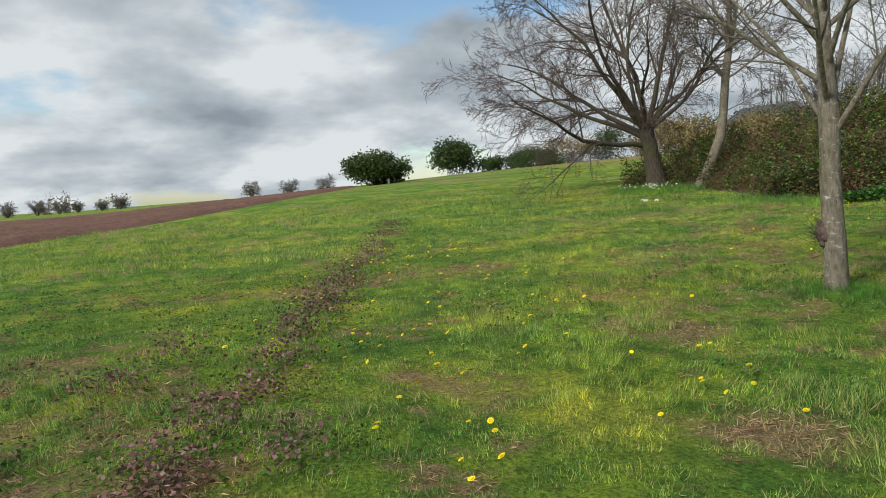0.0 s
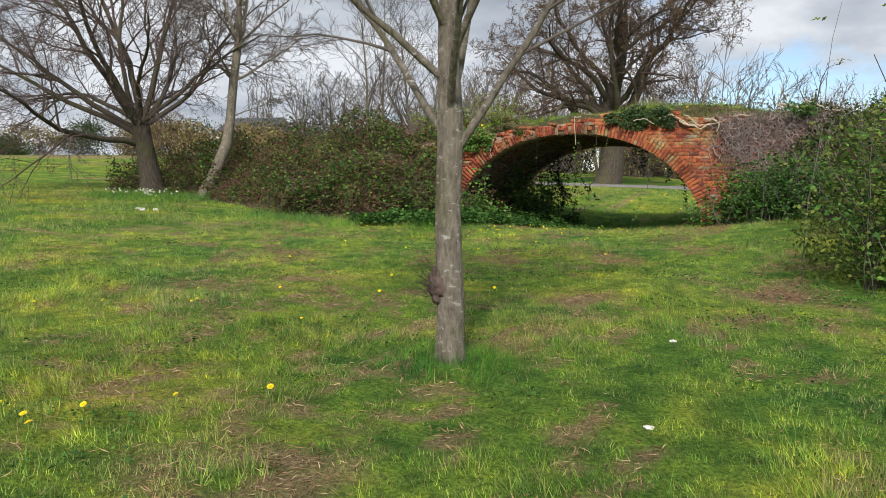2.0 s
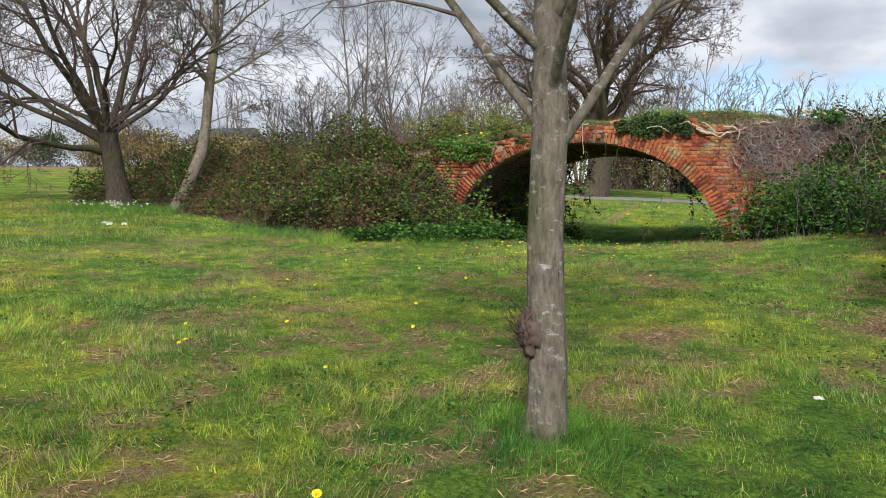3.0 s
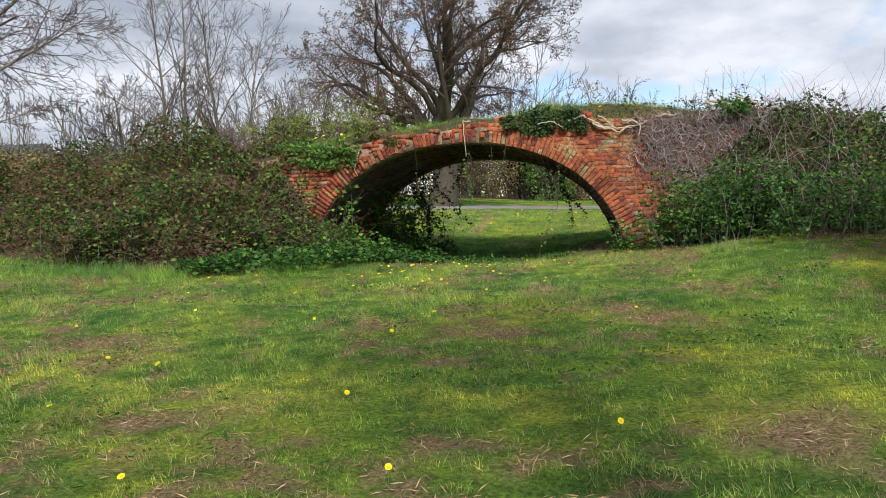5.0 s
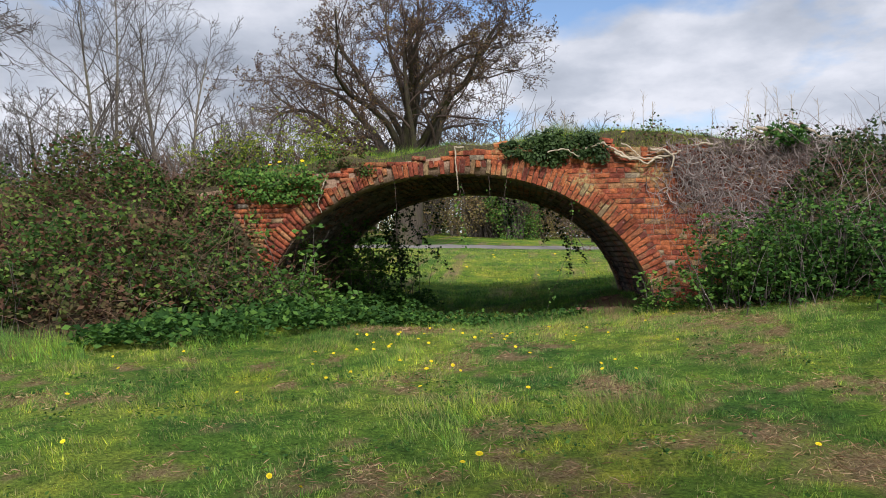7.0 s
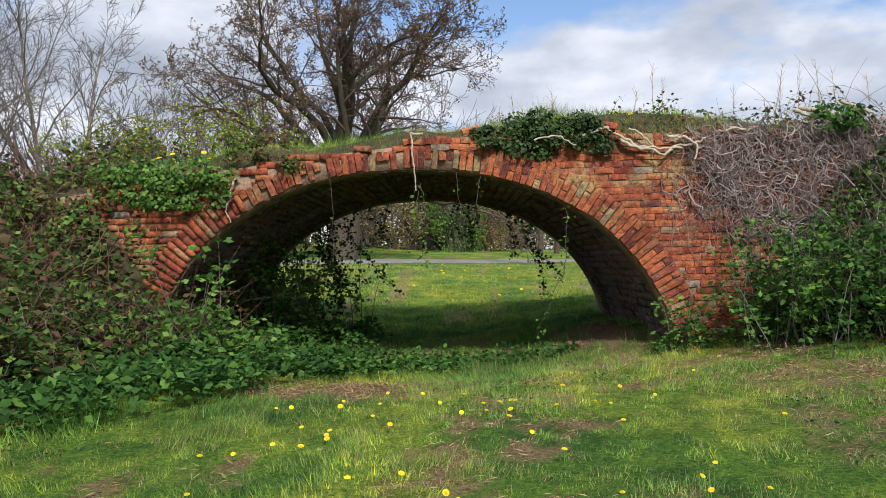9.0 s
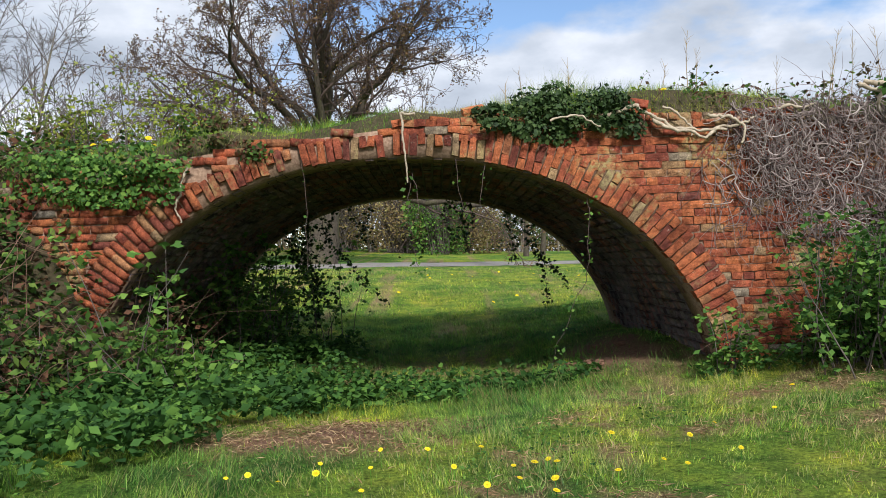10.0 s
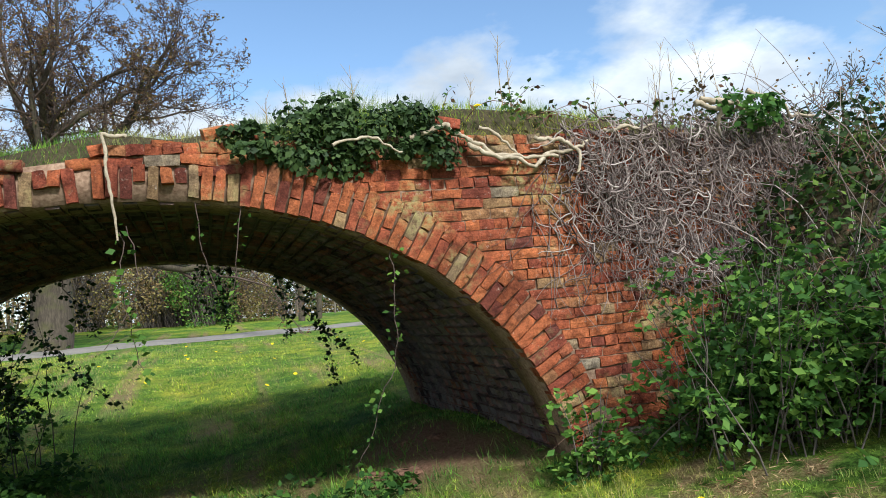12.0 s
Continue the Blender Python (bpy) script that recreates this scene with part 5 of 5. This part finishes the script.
F1 = FACE - 0.06
root("ivy_root", [(-5.25, F1, 2.86), (-5.0, F1 - 0.05, 2.93), (-4.86, F1, 2.86), (-4.72, F1 - 0.04, 2.74), (-4.45, F1, 2.70), (-4.2, F1 - 0.03, 2.68)], 0.022, 1)
root("ivy_root", [(-4.85, F1, 2.78), (-4.6, F1 - 0.05, 2.68), (-4.4, F1 - 0.08, 2.60), (-4.22, F1, 2.72), (-4.0, F1 - 0.05, 2.74), (-3.9, F1, 2.82)], 0.02, 2)
root("ivy_root", [(-4.35, F1, 2.84), (-4.15, F1 - 0.04, 2.80), (-4.0, F1 - 0.06, 2.72), (-4.07, F1 - 0.08, 2.58)], 0.018, 3)
root("ivy_root", [(-4.75, F1, 2.92), (-4.55, F1 - 0.03, 2.80), (-4.48, F1, 2.66)], 0.014, 4)
root("ivy_root", [(-5.75, F1 - 0.1, 2.8), (-5.5, F1 - 0.14, 2.84), (-5.35, F1 - 0.12, 2.74)], 0.012, 5)
root("ivy_root", [(-2.95, F1, 3.10), (-2.8, F1 - 0.08, 2.98), (-2.78, F1, 2.80)], 0.024, 6)
root("ivy_root", [(-2.9, F1, 3.12), (-2.65, F1 - 0.08, 3.06), (-2.4, F1, 2.92), (-2.2, F1, 2.86)], 0.024, 7)
root("ivy_root", [(-2.5, F1, 3.16), (-2.25, F1 - 0.06, 3.06), (-2.05, F1, 2.96), (-1.8, F1, 2.94)], 0.022, 8)
root("ivy_root", [(-3.8, F1, 2.90), (-3.55, F1 - 0.05, 2.88), (-3.3, F1, 2.93)], 0.016, 9)
root("ivy_root", [(-9.35, F1, 2.44), (-9.2, F1 - 0.06, 2.30), (-9.13, F1 - 0.03, 2.16)], 0.014, 10)
root("ivy_root", [(-9.0, F1, 2.50), (-9.08, F1 - 0.05, 2.34), (-9.13, F1 - 0.03, 2.12), (-9.1, F1, 1.98)], 0.014, 11)
root("hanging_root", [(-6.98, F1 + 0.02, 2.92), (-7.1, F1 - 0.05, 2.92), (-7.1, F1 - 0.07, 2.75), (-7.08, F1 - 0.06, 2.55), (-7.06, F1 - 0.02, 2.30)], 0.013, 12, "pale root hanging over the crown of the arch", None, 0.006)


def vine(name, x, y, z, length, n_leaf, size, leaf, seed, label, sway=0.03, rad=0.004):
    r = random.Random(seed); thing = empty(name, (x, y, z), label, "vine", "hanging vines")
    P = [np.array([x, y, z])]; dx = 0.0
    for _ in range(int(length / 0.06) + 2):
        dx += r.gauss(0, sway * 0.3); P.append(P[-1] + np.array([dx * 0.4 + r.gauss(0, sway * 0.25), r.gauss(0, sway * 0.3), -0.06]))
    P = np.array(P); part("stem", tubes([(P, np.linspace(rad, rad * 0.5, len(P)))], 4), TWIG, thing)
    i = np.array([r.randrange(len(P)) for _ in range(n_leaf)])
    part("foliage", leaves(P[i] + np.array([[r.gauss(0, 0.03), r.gauss(0, 0.03), r.gauss(0, 0.03)] for _ in i]), size, 0.3, 0.75), leaf, thing, "", False, "stuff")


vine("hanging_vine", -7.06, FACE + 0.03, 2.36, 0.75, 60, 0.05, ELDER, 1, "dead root tangle hanging from the crown with a few leaves", 0.05)
vine("hanging_vine", -7.02, FACE + 0.05, 2.40, 0.6, 20, 0.035, IVY, 2, "dead root tangle hanging from the crown with a few leaves", 0.06)
vine("hanging_vine", -8.02, FACE - 0.03, 2.62, 1.0, 6, 0.03, ELDER, 3, "thin bare vine hanging in front of the arch", 0.02, 0.003)
vine("hanging_vine", -6.62, FACE, soffit_z(-6.62), 0.45, 12, 0.04, ELDER, 4, "thin leafy vine hanging from the arch")
vine("hanging_vine", -6.35, FACE, soffit_z(-6.35), 0.5, 14, 0.04, ELDER, 5, "thin leafy vine hanging from the arch")
vine("hanging_vine", -5.42, FACE + 0.02, soffit_z(-5.42), 1.75, 85, 0.045, ELDER, 6, "long leafy bramble vine hanging beside the pier", 0.05)
for k, (x, y, l, n) in enumerate(((-6.6, 22.2, 0.5, 60), (-6.45, 22.2, 0.7, 90), (-6.3, 22.1, 0.45, 60), (-5.75, 22.2, 0.7, 90), (-5.6, 22.2, 1.0, 150), (-5.42, 22.2, 1.15, 130), (-8.9, 22.2, 1.2, 190), (-8.75, 22.1, 1.5, 240), (-8.5, 22.2, 1.3, 170), (-8.3, 22.2, 0.9, 110), (-8.6, 21.6, 1.1, 200), (-8.95, 21.8, 1.0, 200), (-8.05, 22.2, 0.6, 80), (-9.1, 21.2, 0.9, 160), (-7.75, 22.2, 0.45, 50))):
    vine("hanging_ivy", x, y, soffit_z(x) + 0.02, l, n, 0.06, IVY, 20 + k, "dark ivy curtain hanging in the far mouth of the arch", 0.07)


def loose_brick(x, z, turn, tilt, y=FACE + 0.05, long=True):
    ob = new("loose_brick", STRETCH[2] if long else HEADER[1]); ob.matrix_world = pose(x, y, z, tilt, turn, 8)
    tagged(ob, "loose weathered red brick lying on the wall top", "brick", "loose bricks")


for x, dz, turn, tilt in ((-6.45, 0.02, -14, 20), (-6.2, -0.02, 6, 5), (-6.75, -0.05, 3, 4), (-4.95, 0.02, 4, 0), (-4.93, -0.07, -3, 0), (-3.86, -0.06, 5, 8), (-3.62, -0.02, -5, 4), (-3.1, -0.02, 2, 0)):
    loose_brick(x, float(wall_top(x)) + dz + 0.05, turn, tilt)


def dry_stalk(x, y, h, seed):
    r = random.Random(seed); z = float(crest(x)) - 0.02
    thing = empty("dry_stalk", (x, y, z), "tall thin dead weed stalk on the bridge top", "stalk", "dry stalks")
    P, R = limb(r, (x, y, z), (r.gauss(0, 0.06), 0, 1), h, 0.005, 0.002, 8, 0.03, 0.0)
    L = []
    for _ in range(9):
        p, d, q = branch_off(r, P, R, r.uniform(0.55, 0.98), 0.6); L.append(limb(r, p, d, r.uniform(0.04, 0.14), 0.002, 0.001, 3, 0.1, 0.2))
    part("stem", tubes([(P, R)], 4), STRAW, thing); part("seed_head", tubes(L, 3), STRAW, thing, "", False, "stuff")


for k, (x, h) in enumerate(((-4.35, 0.72), (-4.2, 0.62), (-4.5, 0.5), (-3.0, 0.8), (-2.85, 0.72), (-2.55, 0.95), (-2.42, 0.9), (-2.3, 0.55), (-3.3, 0.6), (-6.1, 0.3), (-5.9, 0.45), (-5.5, 0.4), (-2.15, 0.85), (-2.7, 0.5), (-1.9, 0.8))):
    dry_stalk(x, FACE + 0.35 + (k * 37 % 11) * 0.05, h, 300 + k)


def top_brambles():
    r = random.Random(81); L, Q = [], []
    for k in range(46):
        x = r.uniform(-5.0, -1.8); P, R = limb(r, (x, FACE + r.uniform(0.1, 0.8), float(crest(x))), (r.gauss(0, 1), r.gauss(0, 0.3), 1.0), r.uniform(0.35, 0.8), 0.004, 0.0015, 8, 0.15, -1.6)
        L.append((P, R)); Q += [P[r.randrange(2, 9)] + np.array([r.gauss(0, 0.03) for _ in range(3)]) for _ in range(20)]
    thing = empty("top_brambles", (-3.5, FACE + 0.4, 2.9), "arching thin brambles along the bridge top", "bramble")
    part("stem_mass", tubes(L, 4), TWIG_RED, thing, "", False, "stuff"); part("foliage", leaves(np.array(Q), 0.05, 0.3), BRAMBLE, thing, "", False, "stuff")


top_brambles()

# ---- flowers and small things in the grass ----


def dandelion(x, y, size, z=None, h=None, seed=0):
    r = np.random.default_rng(seed + int(abs(x) * 1000)); z = float(ground(x, y)) if z is None else z; h = h or r.uniform(0.05, 0.10)
    thing = empty("dandelion", (x, y, z), "yellow dandelion flower on a thin stem", "flower", "dandelions")
    c = np.array([x, y, z + h]); tip = r.normal(0, 0.25, 3) + np.array([0, -0.4, 1]); tip /= np.linalg.norm(tip)
    a = np.cross(tip, [1, 0, 0]); a /= np.linalg.norm(a); b = np.cross(tip, a); V, F, C = [], [], []
    for ring, (q, up, m) in enumerate(((1.0, 0.12, 12), (0.66, 0.30, 9), (0.33, 0.42, 6))):
        for k in range(m):
            t = 2 * math.pi * k / m + ring * 0.3; w = 0.32
            d0, d1, d2 = (math.cos(t) * a + math.sin(t) * b), (math.cos(t + w) * a + math.sin(t + w) * b), (math.cos(t - w) * a + math.sin(t - w) * b)
            i = len(V); V += [c, c + (d1 * 0.8 * q + tip * up) * size, c + (d0 * q + tip * up * 1.1) * size, c + (d2 * 0.8 * q + tip * up) * size]; F += [i, i + 1, i + 2, i + 3]; C.append(4)
    part("flower_head", (np.array(V), F, C), YELLOW, thing)
    part("stem", tubes([(np.array([[x, y, z - 0.01], [x, y, z + h * 0.5], c]), np.array([0.002, 0.002, 0.002]))], 3), LUSH, thing)


FLOWERS = [(-2.77, 1.34), (-5.29, 1.77), (-5.15, 3.19), (-5.5, 1.9), (-5.4, 2.25), (-4.2, 1.9), (-4.05, 2.0), (-2.6, 1.3), (-2.7, 1.5), (-3.2, 1.6), (-3.4, 1.2), (-3.1, 3.4), (-3.6, 3.6), (-2.4, 3.0), (-4.95, 4.75), (-5.3, 4.4), (-7.1, 10.4),
           (-6.35, 10.9), (-6.42, 10.75), (-6.55, 10.2), (-7.9, 9.2), (-8.6, 11.0), (-6.1, 12.6), (-6.9, 13.1), (-7.63, 14.96), (-7.8, 15.05), (-7.45, 15.0), (-7.2, 14.75), (-6.62, 14.7), (-6.35, 15.1), (-7.15, 15.3), (-6.9, 15.35), (-6.3, 14.75), (-5.6, 15.0), (-5.45, 15.4), (-5.85, 15.55), (-5.2, 15.7), (-6.6, 15.5), (-4.3, 16.6), (-4.75, 15.9)]
for k, (x, y) in enumerate(FLOWERS):
    dandelion(x, y, 0.015 + 0.003 * (k * 7 % 3), seed=k)
rf = random.Random(91)
for k in range(130):
    s = rf.uniform(2.8, 13); dandelion(-s + rf.gauss(0, 0.8), 0.36 * s + rf.gauss(0.5, 0.9), rf.uniform(0.015, 0.02), seed=k + 50)
for k in range(26):
    dandelion(rf.uniform(-10, -4), rf.uniform(5.5, 14.5), rf.uniform(0.013, 0.018), seed=k + 150)
for k in range(34):
    dandelion(rf.gauss(-6.6, 0.8), rf.uniform(13.2, 15.3), rf.uniform(0.013, 0.019), seed=k + 200)
for x, dz in ((-9.9, 0.1), (-9.75, 0.12), (-9.4, 0.08), (-9.35, 0.0), (-4.7, 0.06), (-9.0, 0.12)):
    dandelion(x, FACE + 0.02, 0.032, float(crest(x)) - 0.1 + dz, 0.1)
for k in range(16):
    dandelion(rf.uniform(-9, -3), rf.uniform(25, 33), rf.uniform(0.03, 0.04), seed=k + 250)


def daffodils():
    r = np.random.default_rng(92); n = 40; x, y = r.uniform(-19.0, -17.4, n), r.uniform(15.2, 16.4, n)
    P = np.stack([x, y, ground(x, y) + r.uniform(0.12, 0.25, n)], 1)
    stuff("narcissus_patch", leaves(np.repeat(P, 5, axis=0), 0.05), WHITEPETAL, "pale spring flowers under the spreading tree", "flowers")
    n = 3500; x, y = r.uniform(-20, -16.6, n), r.uniform(15.0, 17.0, n)
    stuff("long_grass", spears(x, y, ground(x, y), r.uniform(0.10, 0.30, n), 0.011, 0.8), LUSH, "long grass under the spreading tree", "grass", {"dry": np.repeat(r.uniform(0, 0.25, n), 3)})


daffodils()


def dead_nettle_row():
    """The worn purple-flowered line across the field."""
    r = np.random.default_rng(93)
    spots_at = [(-3.26, 0.1), (-3.5, 0.25), (-4.0, 0.45), (-4.3, 0.6), (-4.6, 0.9), (-5.2, 1.15), (-5.95, 1.4), (-6.3, 1.6), (-7.0, 1.9), (-7.6, 2.2), (-8.3, 2.5), (-9.2, 2.9), (-10.0, 3.2), (-11.2, 3.8), (-12.6, 4.5), (-14.0, 5.2), (-16.0, 6.1), (-18.1, 7.1), (-3.9, -0.6), (-5.0, 0.0), (-3.4, 0.75), (-6.0, 0.5)]
    for k, (x, y) in enumerate(spots_at):
        n = int((120 + 2 * abs(x)) * r.uniform(1.6, 3.2)); w = 0.10 + 0.011 * abs(x)
        px, py = x + r.normal(0, w * 1.2, n), y + r.normal(0, w * 0.8, n)
        hh = 0.09 + 0.13 * vn(px, py, 6, 95)
        P = np.stack([px, py, ground(px, py) + hh * r.uniform(0.1, 1, n)], 1)
        ob = mesh_from("dead_nettle", *leaves(P, 0.022 + 0.0012 * abs(x) ** 0.9, 0.5, 0.8), PURPLE)
        tagged(ob, "low purple-flowered dead-nettle clump in the turf", "weed", "dead-nettle row", "stuff")


dead_nettle_row()


def weeds_and_straw():
    r = np.random.default_rng(94)
    n = 80000; x, y = r.uniform(-12, 0.5, n), r.uniform(-1.5, 16.5, n); k = vn(x, y, 1.1, 96) * vn(x, y, 3.5, 97) + 0.20 * (y < 0.36 * -x)
    ok = open_lawn(x, y, k) & (k > 0.40); x, y = x[ok], y[ok]
    P = np.stack([x, y, ground(x, y) + r.uniform(0.012, 0.05, len(x))], 1)
    stuff("clover", leaves(P, 0.028, 0.7, 0.6), NETTLE, "small green weed leaves in the turf", "weeds")
    n = 330000; x, y = r.uniform(-12, 0.5, n), r.uniform(-1.0, 17, n); d = np.maximum(dryness(x, y), spots(x, y, BARE, 0.7))
    ok = open_lawn(x, y, d) & (r.uniform(0, 1, n) < 0.9 * d + 0.012); x, y = x[ok], y[ok]; m = len(x)
    P = np.stack([x, y, ground(x, y) + r.uniform(0.004, 0.045, m)], 1)
    stuff("dry_clippings", leaves(P, 0.055, 0.55, 0.08), m_leaf("dry_clipping", [(0.0, (0.13, 0.075, 0.045)), (0.5, (0.34, 0.21, 0.12)), (1.0, (0.56, 0.42, 0.25))], 0.9, 0.1, 0.1), "dry brown grass clippings lying on the turf", "clippings")


weeds_and_straw()


def stone(x, y, s, seed, label="pale stone lying in the grass", sq=0.5, mat=None):
    bm = bmesh.new(); bmesh.ops.create_icosphere(bm, subdivisions=3, radius=1)
    for v in bm.verts:
        q = 1 + 0.45 * noise.noise(v.co * 1.7 + Vector((seed, 0, 0))) + 0.15 * noise.noise(v.co * 5)
        v.co = Vector((v.co.x * s * 1.3, v.co.y * s, v.co.z * s * sq)) * q
    me = bpy.data.meshes.new("stone"); bm.to_mesh(me); bm.free(); me.materials.append(mat or STONE)
    ob = new("stone", me); ob.location = at_ground(x, y, s * sq * 0.5); tagged(ob, label, "stone", "stones in the grass")


for k, (x, y, s) in enumerate(((-2.99, 5.32, 0.022), (-3.15, 7.07, 0.022), (-15.9, 13.7, 0.07), (-15.7, 13.9, 0.06), (-16.1, 13.75, 0.05), (-15.8, 13.6, 0.045))):
    stone(x, y, s, k)
for k, (x, y, s) in enumerate(((-5.2, 19.0, 0.09), (-4.8, 19.5, 0.07), (-5.0, 19.9, 0.06), (-5.4, 19.4, 0.05))):
    stone(x, y, s, 20 + k, "reddish earth-stained stone under the arch", 0.5, SOIL)


def fence():
    thing = empty("field_fence", (0.0, 58.0, 2.2), "weathered wooden post and wire fence beyond the lane", "fence")
    for k in range(9):
        x, y = -6 + k * 2.4, 57 + k * 0.9; z = float(ground(x, y))
        part("post", tubes([(np.array([[x, y, z - 0.2], [x, y, z + 1.15]]), np.array([0.06, 0.055]))], 6), POSTWOOD, thing)
    for h in (0.5, 1.0):
        P = np.array([(-6 + k * 2.4, 57 + k * 0.9, float(ground(-6 + k * 2.4, 57 + k * 0.9)) + h) for k in range(9)])
        part("wire", tubes([(P, np.full(9, 0.012))], 3), POSTWOOD, thing)


fence()


def gate_trunk(x, y, h, seed):
    r = random.Random(seed); z = float(ground(x, y)); thing = empty("lane_tree", (x, y, z), "slim bare tree beside the lane", "tree", "lane trees")
    P, R = limb(r, (x, y, z - 0.2), (0.02, 0, 1), h, 0.16, 0.05, 8, 0.03, 0); part("trunk", tubes([(P, R)], 8), BARK_OAK, thing, "", True)
    g = crown(r, [limb(r, *branch_off(r, P, R, 0.4 + 0.07 * k, 0.8)[:2], 2.2, 0.05, 0.01, 6, 0.1, 0.2) for k in range(8)], 2, (8, 5), 0.45, 0.7, 0.12, 0.1, 0.012)
    part("twig_mass", join(*[tubes(q, 3) for q in g]), TWIG, thing, "", False, "stuff")


gate_trunk(-2.3, 48.5, 5.5, 1); gate_trunk(-1.2, 50.5, 5.0, 2)


def far_roof():
    x, y = -42.0, 48.6; z = float(ground(x, y)); thing = empty("far_house", (x, y, z), "low grey-roofed building half hidden behind the scrub", "house")
    def box(a, b):
        V = np.array([(i, j, k) for i in (a[0], b[0]) for j in (a[1], b[1]) for k in (a[2], b[2])]) + np.array([x, y, z])
        return V, [0, 1, 3, 2, 4, 6, 7, 5, 0, 4, 5, 1, 2, 3, 7, 6, 0, 2, 6, 4, 1, 5, 7, 3], [4] * 6
    part("wall", box((-2.4, -2, -0.3), (2.4, 2, 2.0)), STONE, thing)
    V = np.array([(-2.6, -2.2, 2.0), (2.6, -2.2, 2.0), (2.6, 2.2, 2.0), (-2.6, 2.2, 2.0), (-2.6, 0, 3.3), (2.6, 0, 3.3)]) + np.array([x, y, z])
    part("roof", (V, [0, 1, 5, 4, 2, 3, 4, 5, 0, 4, 3, 1, 2, 5], [4, 4, 3, 3]), ROOFMAT, thing)


far_roof()


def marker(x, y, h):
    z = float(ground(x, y)); ob = mesh_from("white_post", *tubes([(np.array([[x, y, z - 0.1], [x, y, z + h], [x, y, z + h + 0.01]]), np.array([0.12, 0.12, 0.02]))], 6), WHITEPETAL)
    tagged(ob, "short white marker post on the field's crest", "post")


marker(-68.0, 26.6, 0.5)

# ---- brick pieces ----


def lay_bricks():
    joined = []
    off = np.array(bridge.location)
    ring = part("front_face", spandrel(FACE + 0.004, FACE + 0.011), MORTAR, bridge, "weathered brick face of the arch")
    for me, x, y, z, turn, single in BRICK_ROWS:
        M = Matrix.Translation((x, y, z)) @ Matrix.Rotation(turn, 4, "Y")
        if single:
            ob = new("brick", me); ob.parent = ring; ob.matrix_basis = Matrix.Translation(-bridge.location) @ M
        else:
            A = np.array(M); V, F, C = mesh_arrays(me); joined.append((V @ A[:3, :3].T + A[:3, 3], F, C))
    part("brickwork", join(*joined), BRICKS, bridge, "weathered bricks half hidden by the brambles", False, "stuff")


lay_bricks()
